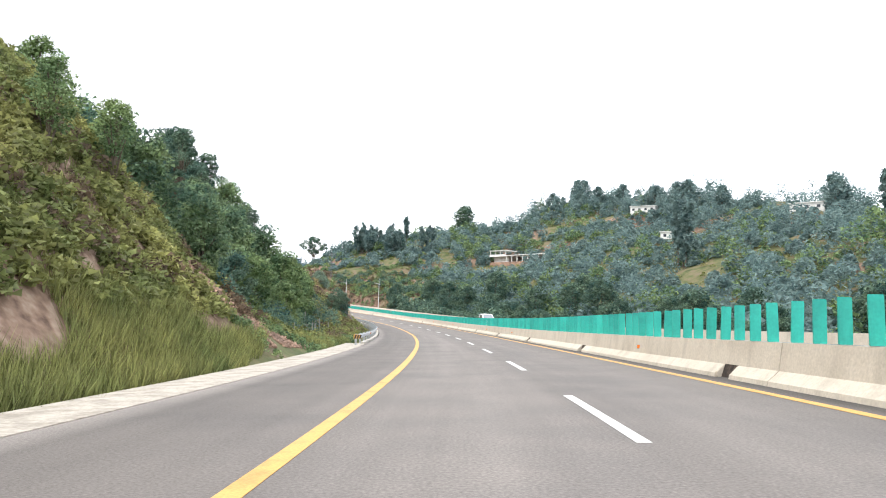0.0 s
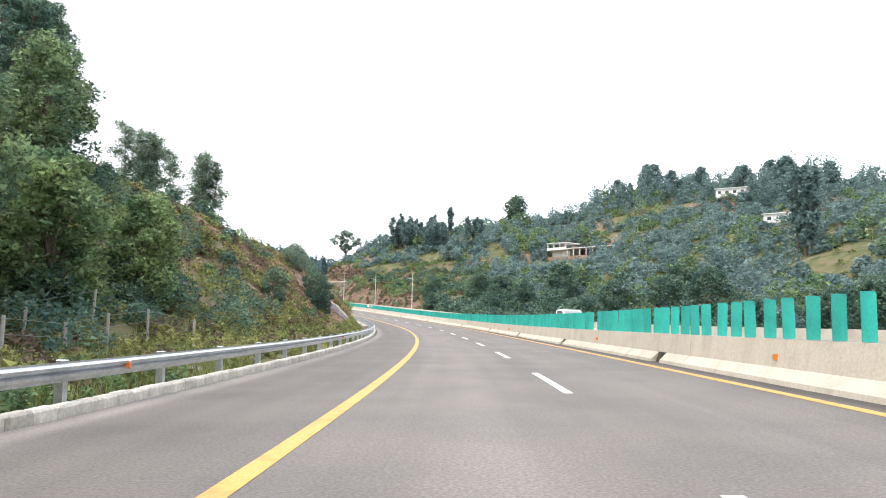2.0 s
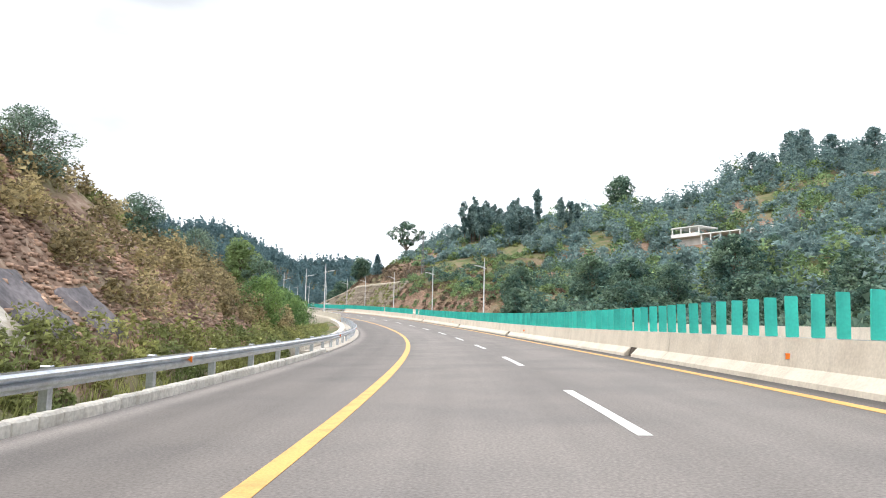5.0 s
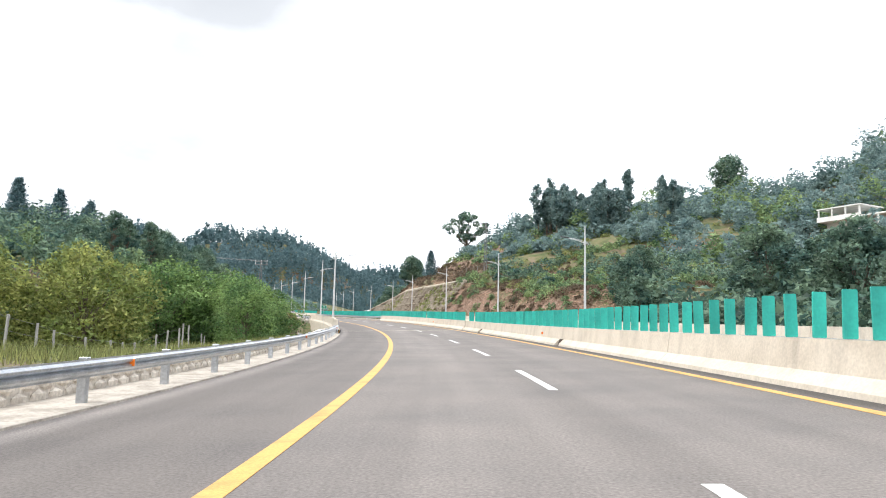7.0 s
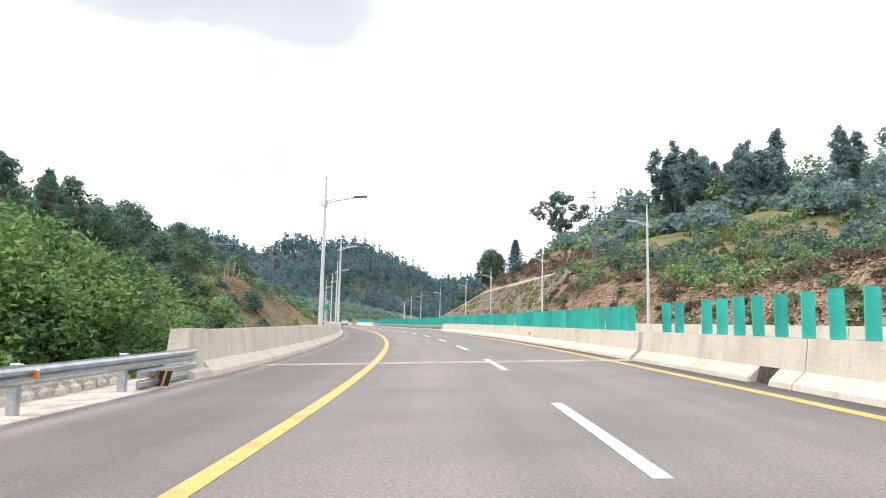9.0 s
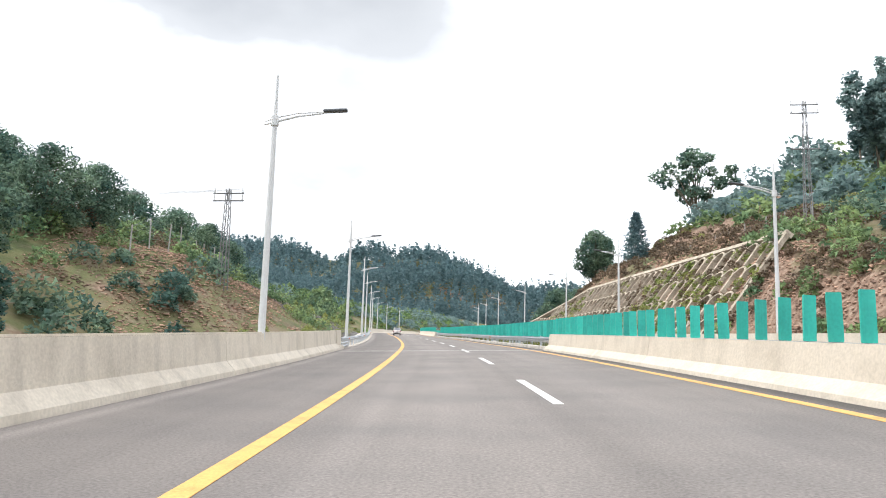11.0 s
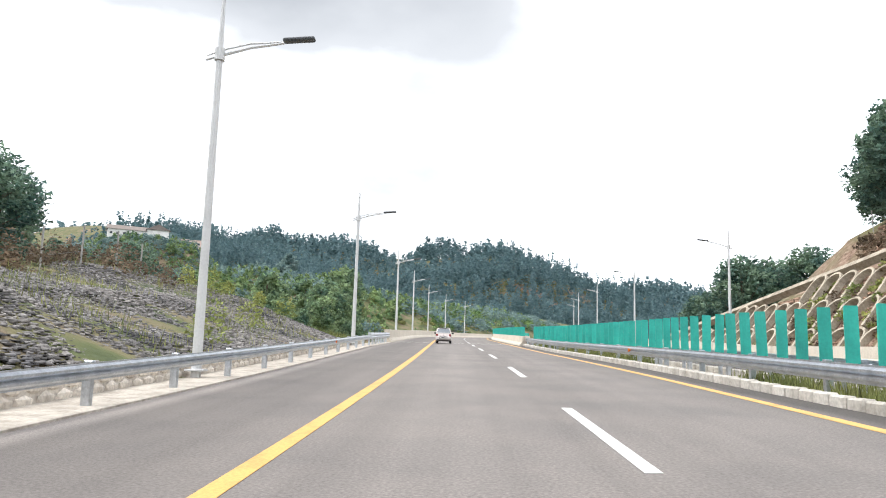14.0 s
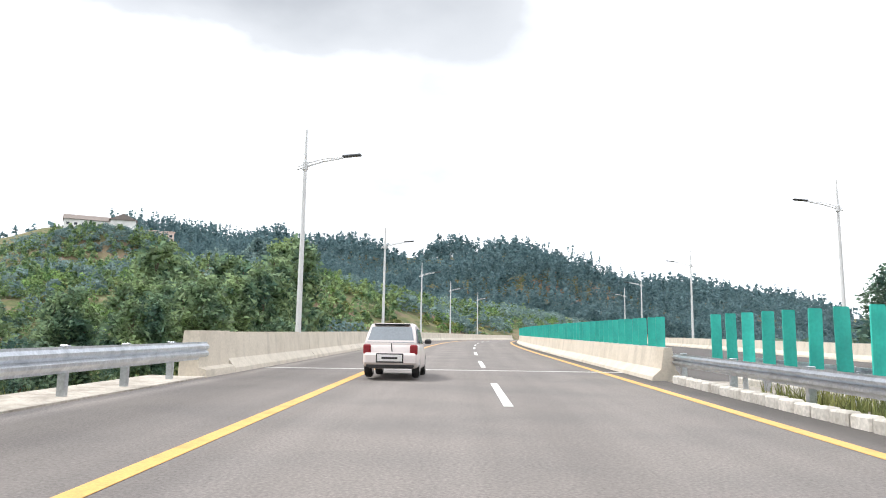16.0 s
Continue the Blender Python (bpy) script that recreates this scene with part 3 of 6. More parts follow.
apron = sweep("pavement", [(-7.85, 0.02), (-6.5, 0.012), (-6.5, -0.5), (-7.85, -0.5)], -60, 47, PAVING)
tagged(apron, "pale cracked concrete apron beside the asphalt", "pavement", kind="structure")
for s0, s1 in ((138, 209.5), (279.0, 360.3)):
    apron = sweep("pavement", [(-7.75, 0.05), (-6.5, 0.03), (-6.5, -0.5), (-7.75, -0.5)], s0, s1, PAVING)
    tagged(apron, "pale concrete strip under the guard rail", "pavement", kind="structure")
median = sweep("pavement", [(4.25, 0.03), (5.9, 0.03), (5.9, -0.5), (4.25, -0.5)], 275, 361.5, PAVING)
tagged(median, "pale stony strip between the two carriageways", "pavement", kind="structure")
row_of_blocks("kerb", "row of pale concrete kerb blocks under the guard rail", -6.78, -6.58, 0.15, 45.2, 138, 0.52, KERB, 0.03, 0.008)
row_of_blocks("kerb", "row of pale concrete kerb blocks along the median", 4.2, 4.42, 0.18, 274.8, 361.2, 0.52, KERB, 0.03, 0.008)
row_of_blocks("kerb", "row of pale concrete kerb blocks along the far side of the median", 5.65, 5.85, 0.18, 274.8, 361.2, 0.52, KERB, 0.03, 0.008)


def stone_wall(s0, s1, count):
    top = thing("stone_wall", "low pale rubble-stone drain wall beside the guard rail", "wall", kind="structure")
    sweep("core", [(-8.15, 0.36), (-7.72, 0.36), (-7.65, -0.2), (-8.15, -0.2)], s0, s1, STONE, parent=top)
    shapes = []
    for v in range(6):
        bm = bmesh.new()
        r = bmesh.ops.create_icosphere(bm, subdivisions=1, radius=0.5)
        for vert in r["verts"]:
            vert.co = Vector((vert.co.x * 0.28, vert.co.y * random.uniform(0.8, 1.15), vert.co.z * random.uniform(0.75, 1.05)))
        me = bpy.data.meshes.new("stone")
        bm.to_mesh(me)
        bm.free()
        me.materials.append(STONE)
        shapes.append(me)
    step = (s1 - s0) / (count / 2)
    for k in range(count):
        ob = new("stone", random.choice(shapes))
        ob.parent = top
        row = k % 2
        ob.matrix_basis = stand(s0 + (k // 2 + 0.5 * row + 0.3) * step, -7.68 - 0.03 * row, 0.08 + 0.2 * row) @ Matrix.Diagonal((0.34, step * 1.05, 0.27, 1))


stone_wall(138, 208, 280)
stone_wall(281, 351, 270)

# ---- concrete barriers ----
FACE = [(3.95, 0), (3.97, 0.09), (4.18, 0.28), (4.25, 0.80), (4.45, 0.80), (4.53, 0.28), (4.69, 0.08), (4.69, -0.4), (3.95, -0.4)]
FACE_OPEN = [(4.33, 0.28), (4.18, 0.285), (4.25, 0.80), (4.45, 0.80), (4.53, 0.28), (4.69, 0.08), (4.69, -0.4), (4.33, -0.4)]


def mirrored(outline, shift):
    return [(-d + shift, h) for d, h in outline]


def barrier(name, label, outline, starts, opening=None, holes=(), swing=False):
    """Cast segments from each start to the next; a hole is the station of a drain opening in the foot."""
    top = thing(name, label, "concrete barrier", kind="structure")
    for s, e in zip(starts, starts[1:]):
        e -= 0.03
        here = [h for h in holes if s + 0.6 < h < e - 0.6]
        cuts = [s] + [c for h in here for c in (h - 0.42, h + 0.42)] + [e]
        pieces = [sweep("barrier_segment", opening if k % 2 else outline, a, b, CONCRETE, 2.5, swing=swing) for k, (a, b) in enumerate(zip(cuts, cuts[1:]))]
        seg = pieces[0]
        if len(pieces) > 1:
            bm = bmesh.new()
            for p in pieces:
                bm.from_mesh(p.data)
            for p in pieces[1:]:
                bpy.data.objects.remove(p)
            bm.to_mesh(seg.data)
            bm.free()
        for h in here:
            # solid dark block fills the opening; its colour holds the hollow's shade
            hole = sweep("drain_hole", [(4.19, 0.276), (4.325, 0.276), (4.325, 0.004), (4.10, 0.004)], h - 0.41, h + 0.41, DRAIN_SHADE, 1)
            hole.parent = seg
            for side in (-1, 1):
                cheek = sweep("cheek", [(4.0, 0.1), (4.17, 0.27), (4.2, 0.27), (4.2, 0.0), (3.99, 0.0)], h + side * 0.40 - 0.02, h + side * 0.40 + 0.02, CONCRETE, 1)
                cheek.parent = seg
        seg.parent = top
    return top


def every(s0, s1, length):
    return list(np.arange(s0, s1 - length * 0.4, length)) + [s1]


# brown drain dirt, darkened to carry the shade inside the openings
DRAIN_SHADE = material("drain_shade_dirt", (0.075, 0.055, 0.042), rough=0.95, vary=0.4, scale=6, fine=40, second=(0.03, 0.024, 0.02))
HOLES = [-16.3, -0.2, 15.9, 32.2, 48.5, 64.3, 80.1, 96.1, 112.1, 131.4, 159.3, 183.0, 206.6]
barrier("wall_right", "weathered pale concrete median barrier with drain holes", FACE, [h - 2.3 for h in HOLES[:9]] + [128.0, 142.0, 157.0, 170.0, 181.0, 193.0, 205.4, 214.25], FACE_OPEN, HOLES)
barrier("wall_right", "weathered pale concrete median barrier on the bridge", FACE, every(214.6, 273.6, 14.2))
barrier("wall_right", "weathered pale concrete median barrier on the bridge", FACE, every(361.9, 520, 14.2))
far_face = [(d + 9.5, h) for d, h in FACE]
barrier("wall_far", "pale concrete parapet beyond the opposite carriageway", far_face, every(-60, 520, 20), swing=True)
bridge_face = [(d, h * 1.24 if h > 0 else h) for d, h in mirrored(FACE, -2.58)]
end_face = [(-6.53, 0), (-6.55, 0.16), (-6.73, 0.22), (-6.75, 1.06), (-7.12, 1.06), (-7.2, 0.2), (-7.2, -0.4), (-6.53, -0.4)]
barrier("wall_left", "smooth pale concrete bridge parapet", bridge_face, every(210.1, 276.6, 11.1))
barrier("wall_left", "tall pale concrete end block of the bridge parapet", end_face, [208.9, 210.1])
barrier("wall_left", "tall pale concrete end block of the bridge parapet", end_face, [276.6, 278.8])
barrier("wall_left", "smooth pale concrete bridge parapet", bridge_face, every(362.7, 520, 10.3))
barrier("wall_left", "tall pale concrete end block of the second bridge parapet", end_face, [360.5, 362.7])
for s0, s1, d in ((210.1, 276.6, -7.0), (362.7, 520, -7.0)):
    line = sweep("trim", [(d - 0.05, 0.995), (d + 0.12, 0.995), (d + 0.12, 1.035), (d - 0.05, 1.035)], s0, s1, CONCRETE)
    tagged(line, "thin concrete capping along the parapet top", "capping", kind="structure")
deck = sweep("bridge_deck", [(-7.3, -0.05), (-6.55, -0.05), (-6.55, -1.6), (-7.3, -1.6)], 208, 276, CONCRETE)
tagged(deck, "grey concrete edge of the bridge deck", "bridge", kind="structure")
deck = sweep("bridge_deck", [(-7.3, -0.05), (-6.55, -0.05), (-6.55, -1.6), (-7.3, -1.6)], 359, 522, CONCRETE)
tagged(deck, "grey concrete edge of the bridge deck", "bridge", kind="structure")

# ---- glare screens ----


def panel_mesh(low, high):
    """A slightly folded upright panel with softened edges and a foot bracket."""
    bm = bmesh.new()
    n = 4
    for side in (-1, 1):
        rows = []
        for z in (low, low + 0.02, high - 0.02, high):
            inset = 0.012 if z in (low, high) else 0.0
            rows.append([bm.verts.new(((-0.115 + inset) + (0.23 - 2 * inset) * k / n, side * 0.016 + 0.018 * math.cos(math.pi * (k / n - 0.5)), z)) for k in range(n + 1)])
        for a, b in zip(rows, rows[1:]):
            for k in range(n):
                bm.faces.new((a[k], a[k + 1], b[k + 1], b[k]) if side < 0 else (b[k], b[k + 1], a[k + 1], a[k]))
    bm.verts.ensure_lookup_table()
    edges = [e for e in bm.edges if e.is_boundary]
    bmesh.ops.bridge_loops(bm, edges=edges)
    bmesh.ops.recalc_face_normals(bm, faces=bm.faces)
    me = bpy.data.meshes.new("panel")
    bm.to_mesh(me)
    bm.free()
    me.materials.append(GREEN_PANEL)
    return me


def glare_screen(label, s0, s1, d, low, high, spacing=0.87, as_parts=True, skip=()):
    top = thing("glare_screen", label, "screen")
    me = panel_mesh(low, high)
    bm = bmesh.new()
    for k in range(int((s1 - s0) / spacing)):
        if any(abs(s0 + k * spacing - gap) < spacing / 2 for gap in skip):
            continue
        m = stand(s0 + k * spacing + random.uniform(-0.03, 0.03), d, 0, random.uniform(-9, 9)) @ pose(0, 0, 0, random.uniform(-1.2, 1.2), random.uniform(-1.6, 1.6), 0)
        if as_parts:
            ob = new("panel", me)
            ob.parent, ob.matrix_basis = top, m
        else:
            copy = bmesh.new()
            copy.from_mesh(me)
            copy.transform(m)
            tmp = bpy.data.meshes.new("tmp")
            copy.to_mesh(tmp)
            copy.free()
            bm.from_mesh(tmp)
            bpy.data.meshes.remove(tmp)
    rail_bar = sweep("rail", [(d - 0.02, low - 0.04), (d + 0.02, low - 0.04), (d + 0.02, low + 0.002), (d - 0.02, low + 0.002)], s0 - 0.5, s1, GALVANISED, parent=top)
    if low < 0.8:
        post = bmesh.new()
        box(post, 0, 0, low / 2, 0.08, 0.08, low)
        first = part("post", post, top, mat=GALVANISED)
        for k in range(0, int(s1 - s0), 3):
            ob = first if k == 0 else new("post", first.data)
            ob.parent, ob.matrix_basis = top, stand(s0 + k, d, 0)
    if not as_parts:
        tagged(part("screen_strip", bm, top, mat=GREEN_PANEL), kind="stuff")
    else:
        bm.free()
    return top


glare_screen("row of upright teal-green glare panels on the concrete barrier", 1.1, 214.2, 4.35, 0.81, 1.57, skip=(74.0, 210.9))
glare_screen("row of upright teal-green glare panels on the bridge barrier", 215.6, 273.6, 4.35, 0.81, 1.57, skip=(237.3,))
glare_screen("row of tilted teal-green glare panels behind the median rail", 275, 361.8, 5.1, 0.58, 1.6, 0.92)
glare_screen("distant row of teal-green glare panels on the barrier", 362.5, 520, 4.35, 0.81, 1.57, 0.87, False)

# ---- guard rails ----
WAVE = [(0.00, 0.0), (0.0, 0.03), (0.055, 0.075), (0.055, 0.115), (0.0, 0.155), (0.055, 0.195), (0.055, 0.235), (0.0, 0.28), (0.0, 0.31)]


def guard_rail(label, d, side, s0, s1, spacing=3.2, low=0.40, high=0.65):
    """A double-wave beam on steel posts; side is +1 where its front looks to the right."""
    top = thing("guard_rail", label, "guard rail")
    front = [(d + side * a, low + b * (high - low) / 0.31) for a, b in WAVE]
    back = [(p - side * 0.012, h) for p, h in front[::-1]]
    s = s0
    while s < s1 - 0.5:
        e = min(s + spacing * 3, s1)
        sweep("beam", front + back, s, e + 0.01, GALVANISED, 1.8, parent=top)
        s = e
    post = bmesh.new()
    box(post, 0, 0, (high - 0.54) / 2, 0.13, 0.11, high + 0.58, 0.01)
    spacer = bmesh.new()
    box(spacer, 0, 0, (low + high) / 2, 0.09, 0.09, 0.17, 0.01)
    post_me, spacer_me = bpy.data.meshes.new("post"), bpy.data.meshes.new("spacer")
    post.to_mesh(post_me), spacer.to_mesh(spacer_me)
    post.free(), spacer.free()
    post_me.materials.append(GALVANISED), spacer_me.materials.append(GALVANISED)
    s = s0 + 0.6
    while s < s1:
        ob = new("post", post_me)
        ob.parent, ob.matrix_basis = top, stand(s, d - side * 0.14, 0)
        sp = new("spacer", spacer_me)
        sp.parent, sp.matrix_basis = top, stand(s, d - side * 0.045, 0)
        s += spacing
    return top


def reflector(s, d, h, turn=0.0):
    top = thing("reflector", "small orange reflector on the rail or barrier", "reflector", stand(s, d, h, turn), group="roadside reflectors")
    part("backing", box(bmesh.new(), 0, 0.012, 0, 0.11, 0.02, 0.13, 0.005), top, mat=GALVANISED)
    part("lens", box(bmesh.new(), 0, 0, 0, 0.09, 0.012, 0.11, 0.004), top, "orange plastic lens", mat=ORANGE)


ORANGE = material("orange_plastic", (0.85, 0.22, 0.03), rough=0.3, vary=0.05, bump=0)
guard_rail("galvanised steel guard rail behind the kerb", -6.74, 1, 42.3, 209.4)
guard_rail("galvanised steel guard rail beside the stone wall", -6.74, 1, 278.8, 346.0)
guard_rail("taller galvanised guard rail rising to the bridge parapet", -6.74, 1, 346.0, 361.0, 2.1, 0.40, 0.80)
guard_rail("galvanised steel guard rail along the median", 4.5, -1, 274.6, 362.3, low=0.36, high=0.66)
guard_rail("galvanised steel guard rail facing the opposite carriageway", 5.6, 1, 275, 360, low=0.36, high=0.66)
for s in (54, 77.5, 96, 121, 144.5, 162.5, 181, 203, 284, 305, 332):
    reflector(s, -6.7, 0.53)
for s in (23.5, 57, 73.0, 101.5, 121, 154, 187, 232):
    reflector(s, 4.17, 0.47)
for s in (301, 327):
    reflector(s, 4.43, 0.52)


def striped_board(s, d, h, wide=0.55, high=0.3, label="rail end board with black and yellow diagonal stripes"):
    top = thing("hazard_board", label, "hazard board", stand(s, d, h))
    part("plate", box(bmesh.new(), 0, 0, 0, wide, 0.03, high, 0.01), top, mat=YELLOW)
    for k in range(3):
        bm = bmesh.new()
        x = -wide / 2 + 0.03 + k * wide / 3
        vs = [bm.verts.new((x + a, -0.019, z)) for a, z in ((0, -high / 2 + 0.01), (0.09, -high / 2 + 0.01), (0.16, high / 2 - 0.01), (0.07, high / 2 - 0.01))]
        bm.faces.new(vs)
        part("stripe", bm, top, "black stripe", mat=BLACK_PAINT)
    return top


striped_board(42.2, -6.74, 0.52, 0.42, 0.24)
striped_board(207.3, -6.72, 0.17, 0.42, 0.30, "leaning board with black and yellow stripes under the rail")
for s0, s1 in ((206.4, 209.4), (278.8, 283.2)):
    for h in (0.22, 0.04):
        bar = thing("transition_rail", "lower galvanised rail bar at the parapet end", "guard rail")
        sweep("beam", [(-6.74, h), (-6.69, h + 0.04), (-6.69, h + 0.11), (-6.74, h + 0.15), (-6.77, h + 0.15), (-6.77, h)], s0, s1, GALVANISED, parent=bar)

# ---- street lamps ----


def street_lamp(label):
    top = thing("street_lamp", label, "street lamp", group="motorway lamps")
    part("pole", tube(bmesh.new(), [(0, 0, -1.0), (0, 0, 0.6), (0, 0, 7.4), (0, 0, 8.85)], [0.12, 0.115, 0.07, 0.035], 10), top, mat=POLE_PAINT)
    part("base_plate", box(bmesh.new(), 0, 0, 0.02, 0.4, 0.4, 0.04, 0.005), top, mat=POLE_PAINT)
    part("collar", tube(bmesh.new(), [(0, 0, 7.2), (0, 0, 7.5)], [0.12, 0.12], 10), top, mat=POLE_PAINT)
    arm = bmesh.new()
    tube(arm, [(-0.32, 0, 7.22), (0, 0, 7.32), (0.7, 0, 7.54), (1.5, 0, 7.68)], [0.03, 0.035, 0.035, 0.03], 6)
    tube(arm, [(-0.3, 0, 7.32), (0, 0, 7.45), (0.7, 0, 7.64), (1.5, 0, 7.71)], [0.02, 0.022, 0.022, 0.02], 6)
    part("arm", arm, top, mat=POLE_PAINT)
    head = bmesh.new()
    box(head, 1.85, 0, 7.74, 0.75, 0.22, 0.09, 0.03)
    bmesh.ops.rotate(head, verts=head.verts, cent=(1.5, 0, 7.71), matrix=Matrix.Rotation(radians(-5), 3, "Y"))
    ob = part("lamp_head", head, top, "dark grey lamp head", mat=LAMP_GREY)
    return top


LAMP_GREY = material("lamp_grey", (0.07, 0.075, 0.08), rough=0.45, vary=0.1, bump=0.05)
lamp = street_lamp("tall pale steel street lamp with one curved arm")
lamps = [(232.8, -6.82, 0.0), (258.6, -6.92, 0.0), (289.6, -7.35, 0.0), (317.2, -7.4, 0.0), (343.6, -7.5, 0.0), (371.6, -6.95, 0.0), (399, -6.95, 0.0), (427, -6.95, 0.0), (455, -6.95, 0.0), (483, -6.95, 0.0)]
lamps += [(s, d, 180.0) for s, d in ((212.3, 14.3), (242.2, 14.5), (270.8, 14.6), (298, 15.0), (323.5, 16.8), (352, 17.6), (380.5, 18.2), (413, 19.9), (442, 20.0), (470, 20.0))]
for k, (s, d, turn) in enumerate(lamps):
    m = stand(s, d, 0.18, turn + random.uniform(-3, 3))
    if k == 0:
        lamp.matrix_basis = m
    else:
        copy_thing(lamp, m)

# ---- trees and shrubs ----


def leaf_quads(centres, size, rng, droop=0.0, flat=0.5):
    """Leaf faces of about that size round each centre, turned at random."""
    n = len(centres)
    a = rng.normal(size=(n, 3))
    a[:, 2] *= flat
    a /= np.linalg.norm(a, axis=1)[:, None] + 1e-9
    b = np.cross(a, rng.normal(size=(n, 3)))
    b /= np.linalg.norm(b, axis=1)[:, None] + 1e-9
    w = size * rng.uniform(0.6, 1.35, (n, 1))
    a, b = a * w, b * w * 0.62
    a[:, 2] -= droop * w[:, 0]
    return np.stack([centres - a, centres + a * 0.9 - b * 0.8, centres + a * 0.6 + b], 1)


def blob(rng, n, centre, radii, shell=0.55):
    """Points in a lumpy ellipsoid, most of them near its skin."""
    v = rng.normal(size=(n, 3))
    v /= np.linalg.norm(v, axis=1)[:, None]
    r = (shell + (1 - shell) * rng.rand(n, 1)) * (1 + 0.18 * np.sin(v[:, :1] * 5 + centre[0]) * np.cos(v[:, 1:2] * 4 + centre[1]))
    return np.asarray(centre) + v * r * np.asarray(radii)


def broadleaf(height, spread, leaves, leaf, mat, seed, low=0.25, clumps=16, label="green leafy tree", lean=0.0, open_crown=0.85, tuft=1.0):
    """A tapered trunk with limbs, each ending in clumps of leaves."""
    rng = np.random.RandomState(seed)
    top = thing("tree", label, "tree")
    bm = bmesh.new()
    r0 = 0.018 * height + 0.05
    bend = [(lean * k * k * 0.1 + rng.uniform(-0.1, 0.1), rng.uniform(-0.1, 0.1), -0.6 + (height * 0.8 + 0.6) * k / 5) for k in range(6)]
    tube(bm, bend, [r0 * (1 - 0.16 * k) for k in range(6)], 7)
    points = []
    clumps = int(clumps * 1.45)
    for c in range(clumps):
        f = low + (1 - low) * (c + 0.5) / clumps
        ang = c * 2.4 + rng.uniform(-0.4, 0.4)
        width = spread * math.sin(math.pi * min(0.97, 0.16 + 0.80 * (f - low) / (1 - low))) ** 0.8
        reach = width * rng.uniform(0.35, open_crown)
        centre = np.array([reach * math.cos(ang), reach * math.sin(ang), height * f * 0.95])
        k = min(4, int(f * 0.55 * 6))
        start = Vector(bend[k])
        mid = start.lerp(Vector(centre), 0.55) + Vector((0, 0, 0.06 * height))
        tube(bm, [start, mid, Vector(centre)], [r0 * 0.4, r0 * 0.22, 0.02], 5)
        size = spread * rng.uniform(0.24, 0.44) * tuft
        points.append(blob(rng, leaves // clumps, centre, (size, size, size * 0.75)))
    part("trunk", bm, top, "grey-brown trunk and limbs", mat=BARK)
    part("crown", quad_mesh("crown", leaf_quads(np.concatenate(points), leaf, rng), mat), top)
    return top


def slender(height, spread, leaves, leaf, mat, seed, stems=1, label="tall slender tree"):
    """Poplar-like: one or more thin stems, foliage in narrow uneven columns."""
    rng = np.random.RandomState(seed)
    top = thing("tree", label, "tree")
    bm = bmesh.new()
    points = []
    for k in range(stems):
        x, y = rng.uniform(-1, 1, 2) * spread * (0.7 if stems > 1 else 0)
        h = height * rng.uniform(0.82, 1.0)
        tx, ty = x * 1.3, y * 1.3
        tube(bm, [(x, y, -0.6), ((x + tx) / 2, (y + ty) / 2, h * 0.5), (tx, ty, h * 0.97)], [0.13, 0.08, 0.02], 6)
        for c in range(20):
            f = 0.24 + 0.74 * (c + rng.rand()) / 20
            w = spread * (0.35 + 0.65 * math.sin(math.pi * (f - 0.2) / 0.85)) * 0.8
            cx, cy = x + (tx - x) * f + rng.uniform(-0.4, 0.4) * w, y + (ty - y) * f + rng.uniform(-0.4, 0.4) * w
            points.append(blob(rng, leaves // (20 * stems), (cx, cy, h * f), (w * 0.62, w * 0.62, h * 0.06), 0.1))
            tube(bm, [(x + (tx - x) * f, y + (ty - y) * f, h * f * 0.9), (cx, cy, h * f)], [0.03, 0.01], 4)
    part("trunk", bm, top, "thin grey stems", mat=BARK)
    part("crown", quad_mesh("crown", leaf_quads(np.concatenate(points), leaf, rng, 0.2), mat), top)
    return top


def conifer(height, spread, leaves, leaf, mat, seed, label="dark green pine tree"):
    rng = np.random.RandomState(seed)
    top = thing("tree", label, "tree")
    bm = tube(bmesh.new(), [(0, 0, -0.6), (0, 0, height * 0.5), (0, 0, height * 0.97)], [0.16, 0.1, 0.02], 6)
    points = []
    tiers = 11
    for c in range(tiers):
        f = 0.16 + 0.84 * c / tiers
        for b in range(5):
            ang = b * 1.26 + c * 0.7
            reach = spread * (1.02 - f) ** 0.75 * rng.uniform(0.55, 1.0)
            end = np.array([reach * math.cos(ang), reach * math.sin(ang), height * f + 0.1])
            tube(bm, [(0, 0, height * f), tuple(end)], [0.035, 0.01], 4)
            t = rng.rand(leaves // (tiers * 5), 1) ** 0.7
            points.append(np.array([0, 0, height * f]) + t * (end - np.array([0, 0, height * f])) + rng.normal(size=(len(t), 3)) * (0.16 * spread * (1.1 - f), 0.16 * spread * (1.1 - f), 0.22))
    part("trunk", bm, top, "brown trunk and branches", mat=BARK)
    part("crown", quad_mesh("crown", leaf_quads(np.concatenate(points), leaf, rng, 0.1), mat), top)
    return top


def on_land(s, d, sink=0.15):
    x, y, _ = place(s, d)
    return float(x), float(y), float(land([x], [y])[0]) - sink


def plant(ob, places):
    """Stand a tree at (s, d, scale) places: the first is the tree itself, the rest are copies."""
    for k, (s, d, size) in enumerate(places):
        x, y, z = on_land(s, d)
        m = pose(x, y, z, 0, 0, random.uniform(0, 360)) @ Matrix.Diagonal((size, size, size * random.uniform(0.93, 1.07), 1))
        if k == 0:
            ob.matrix_basis = m
        else:
            c = copy_thing(ob, Matrix.Identity(4))
            c.matrix_basis = m


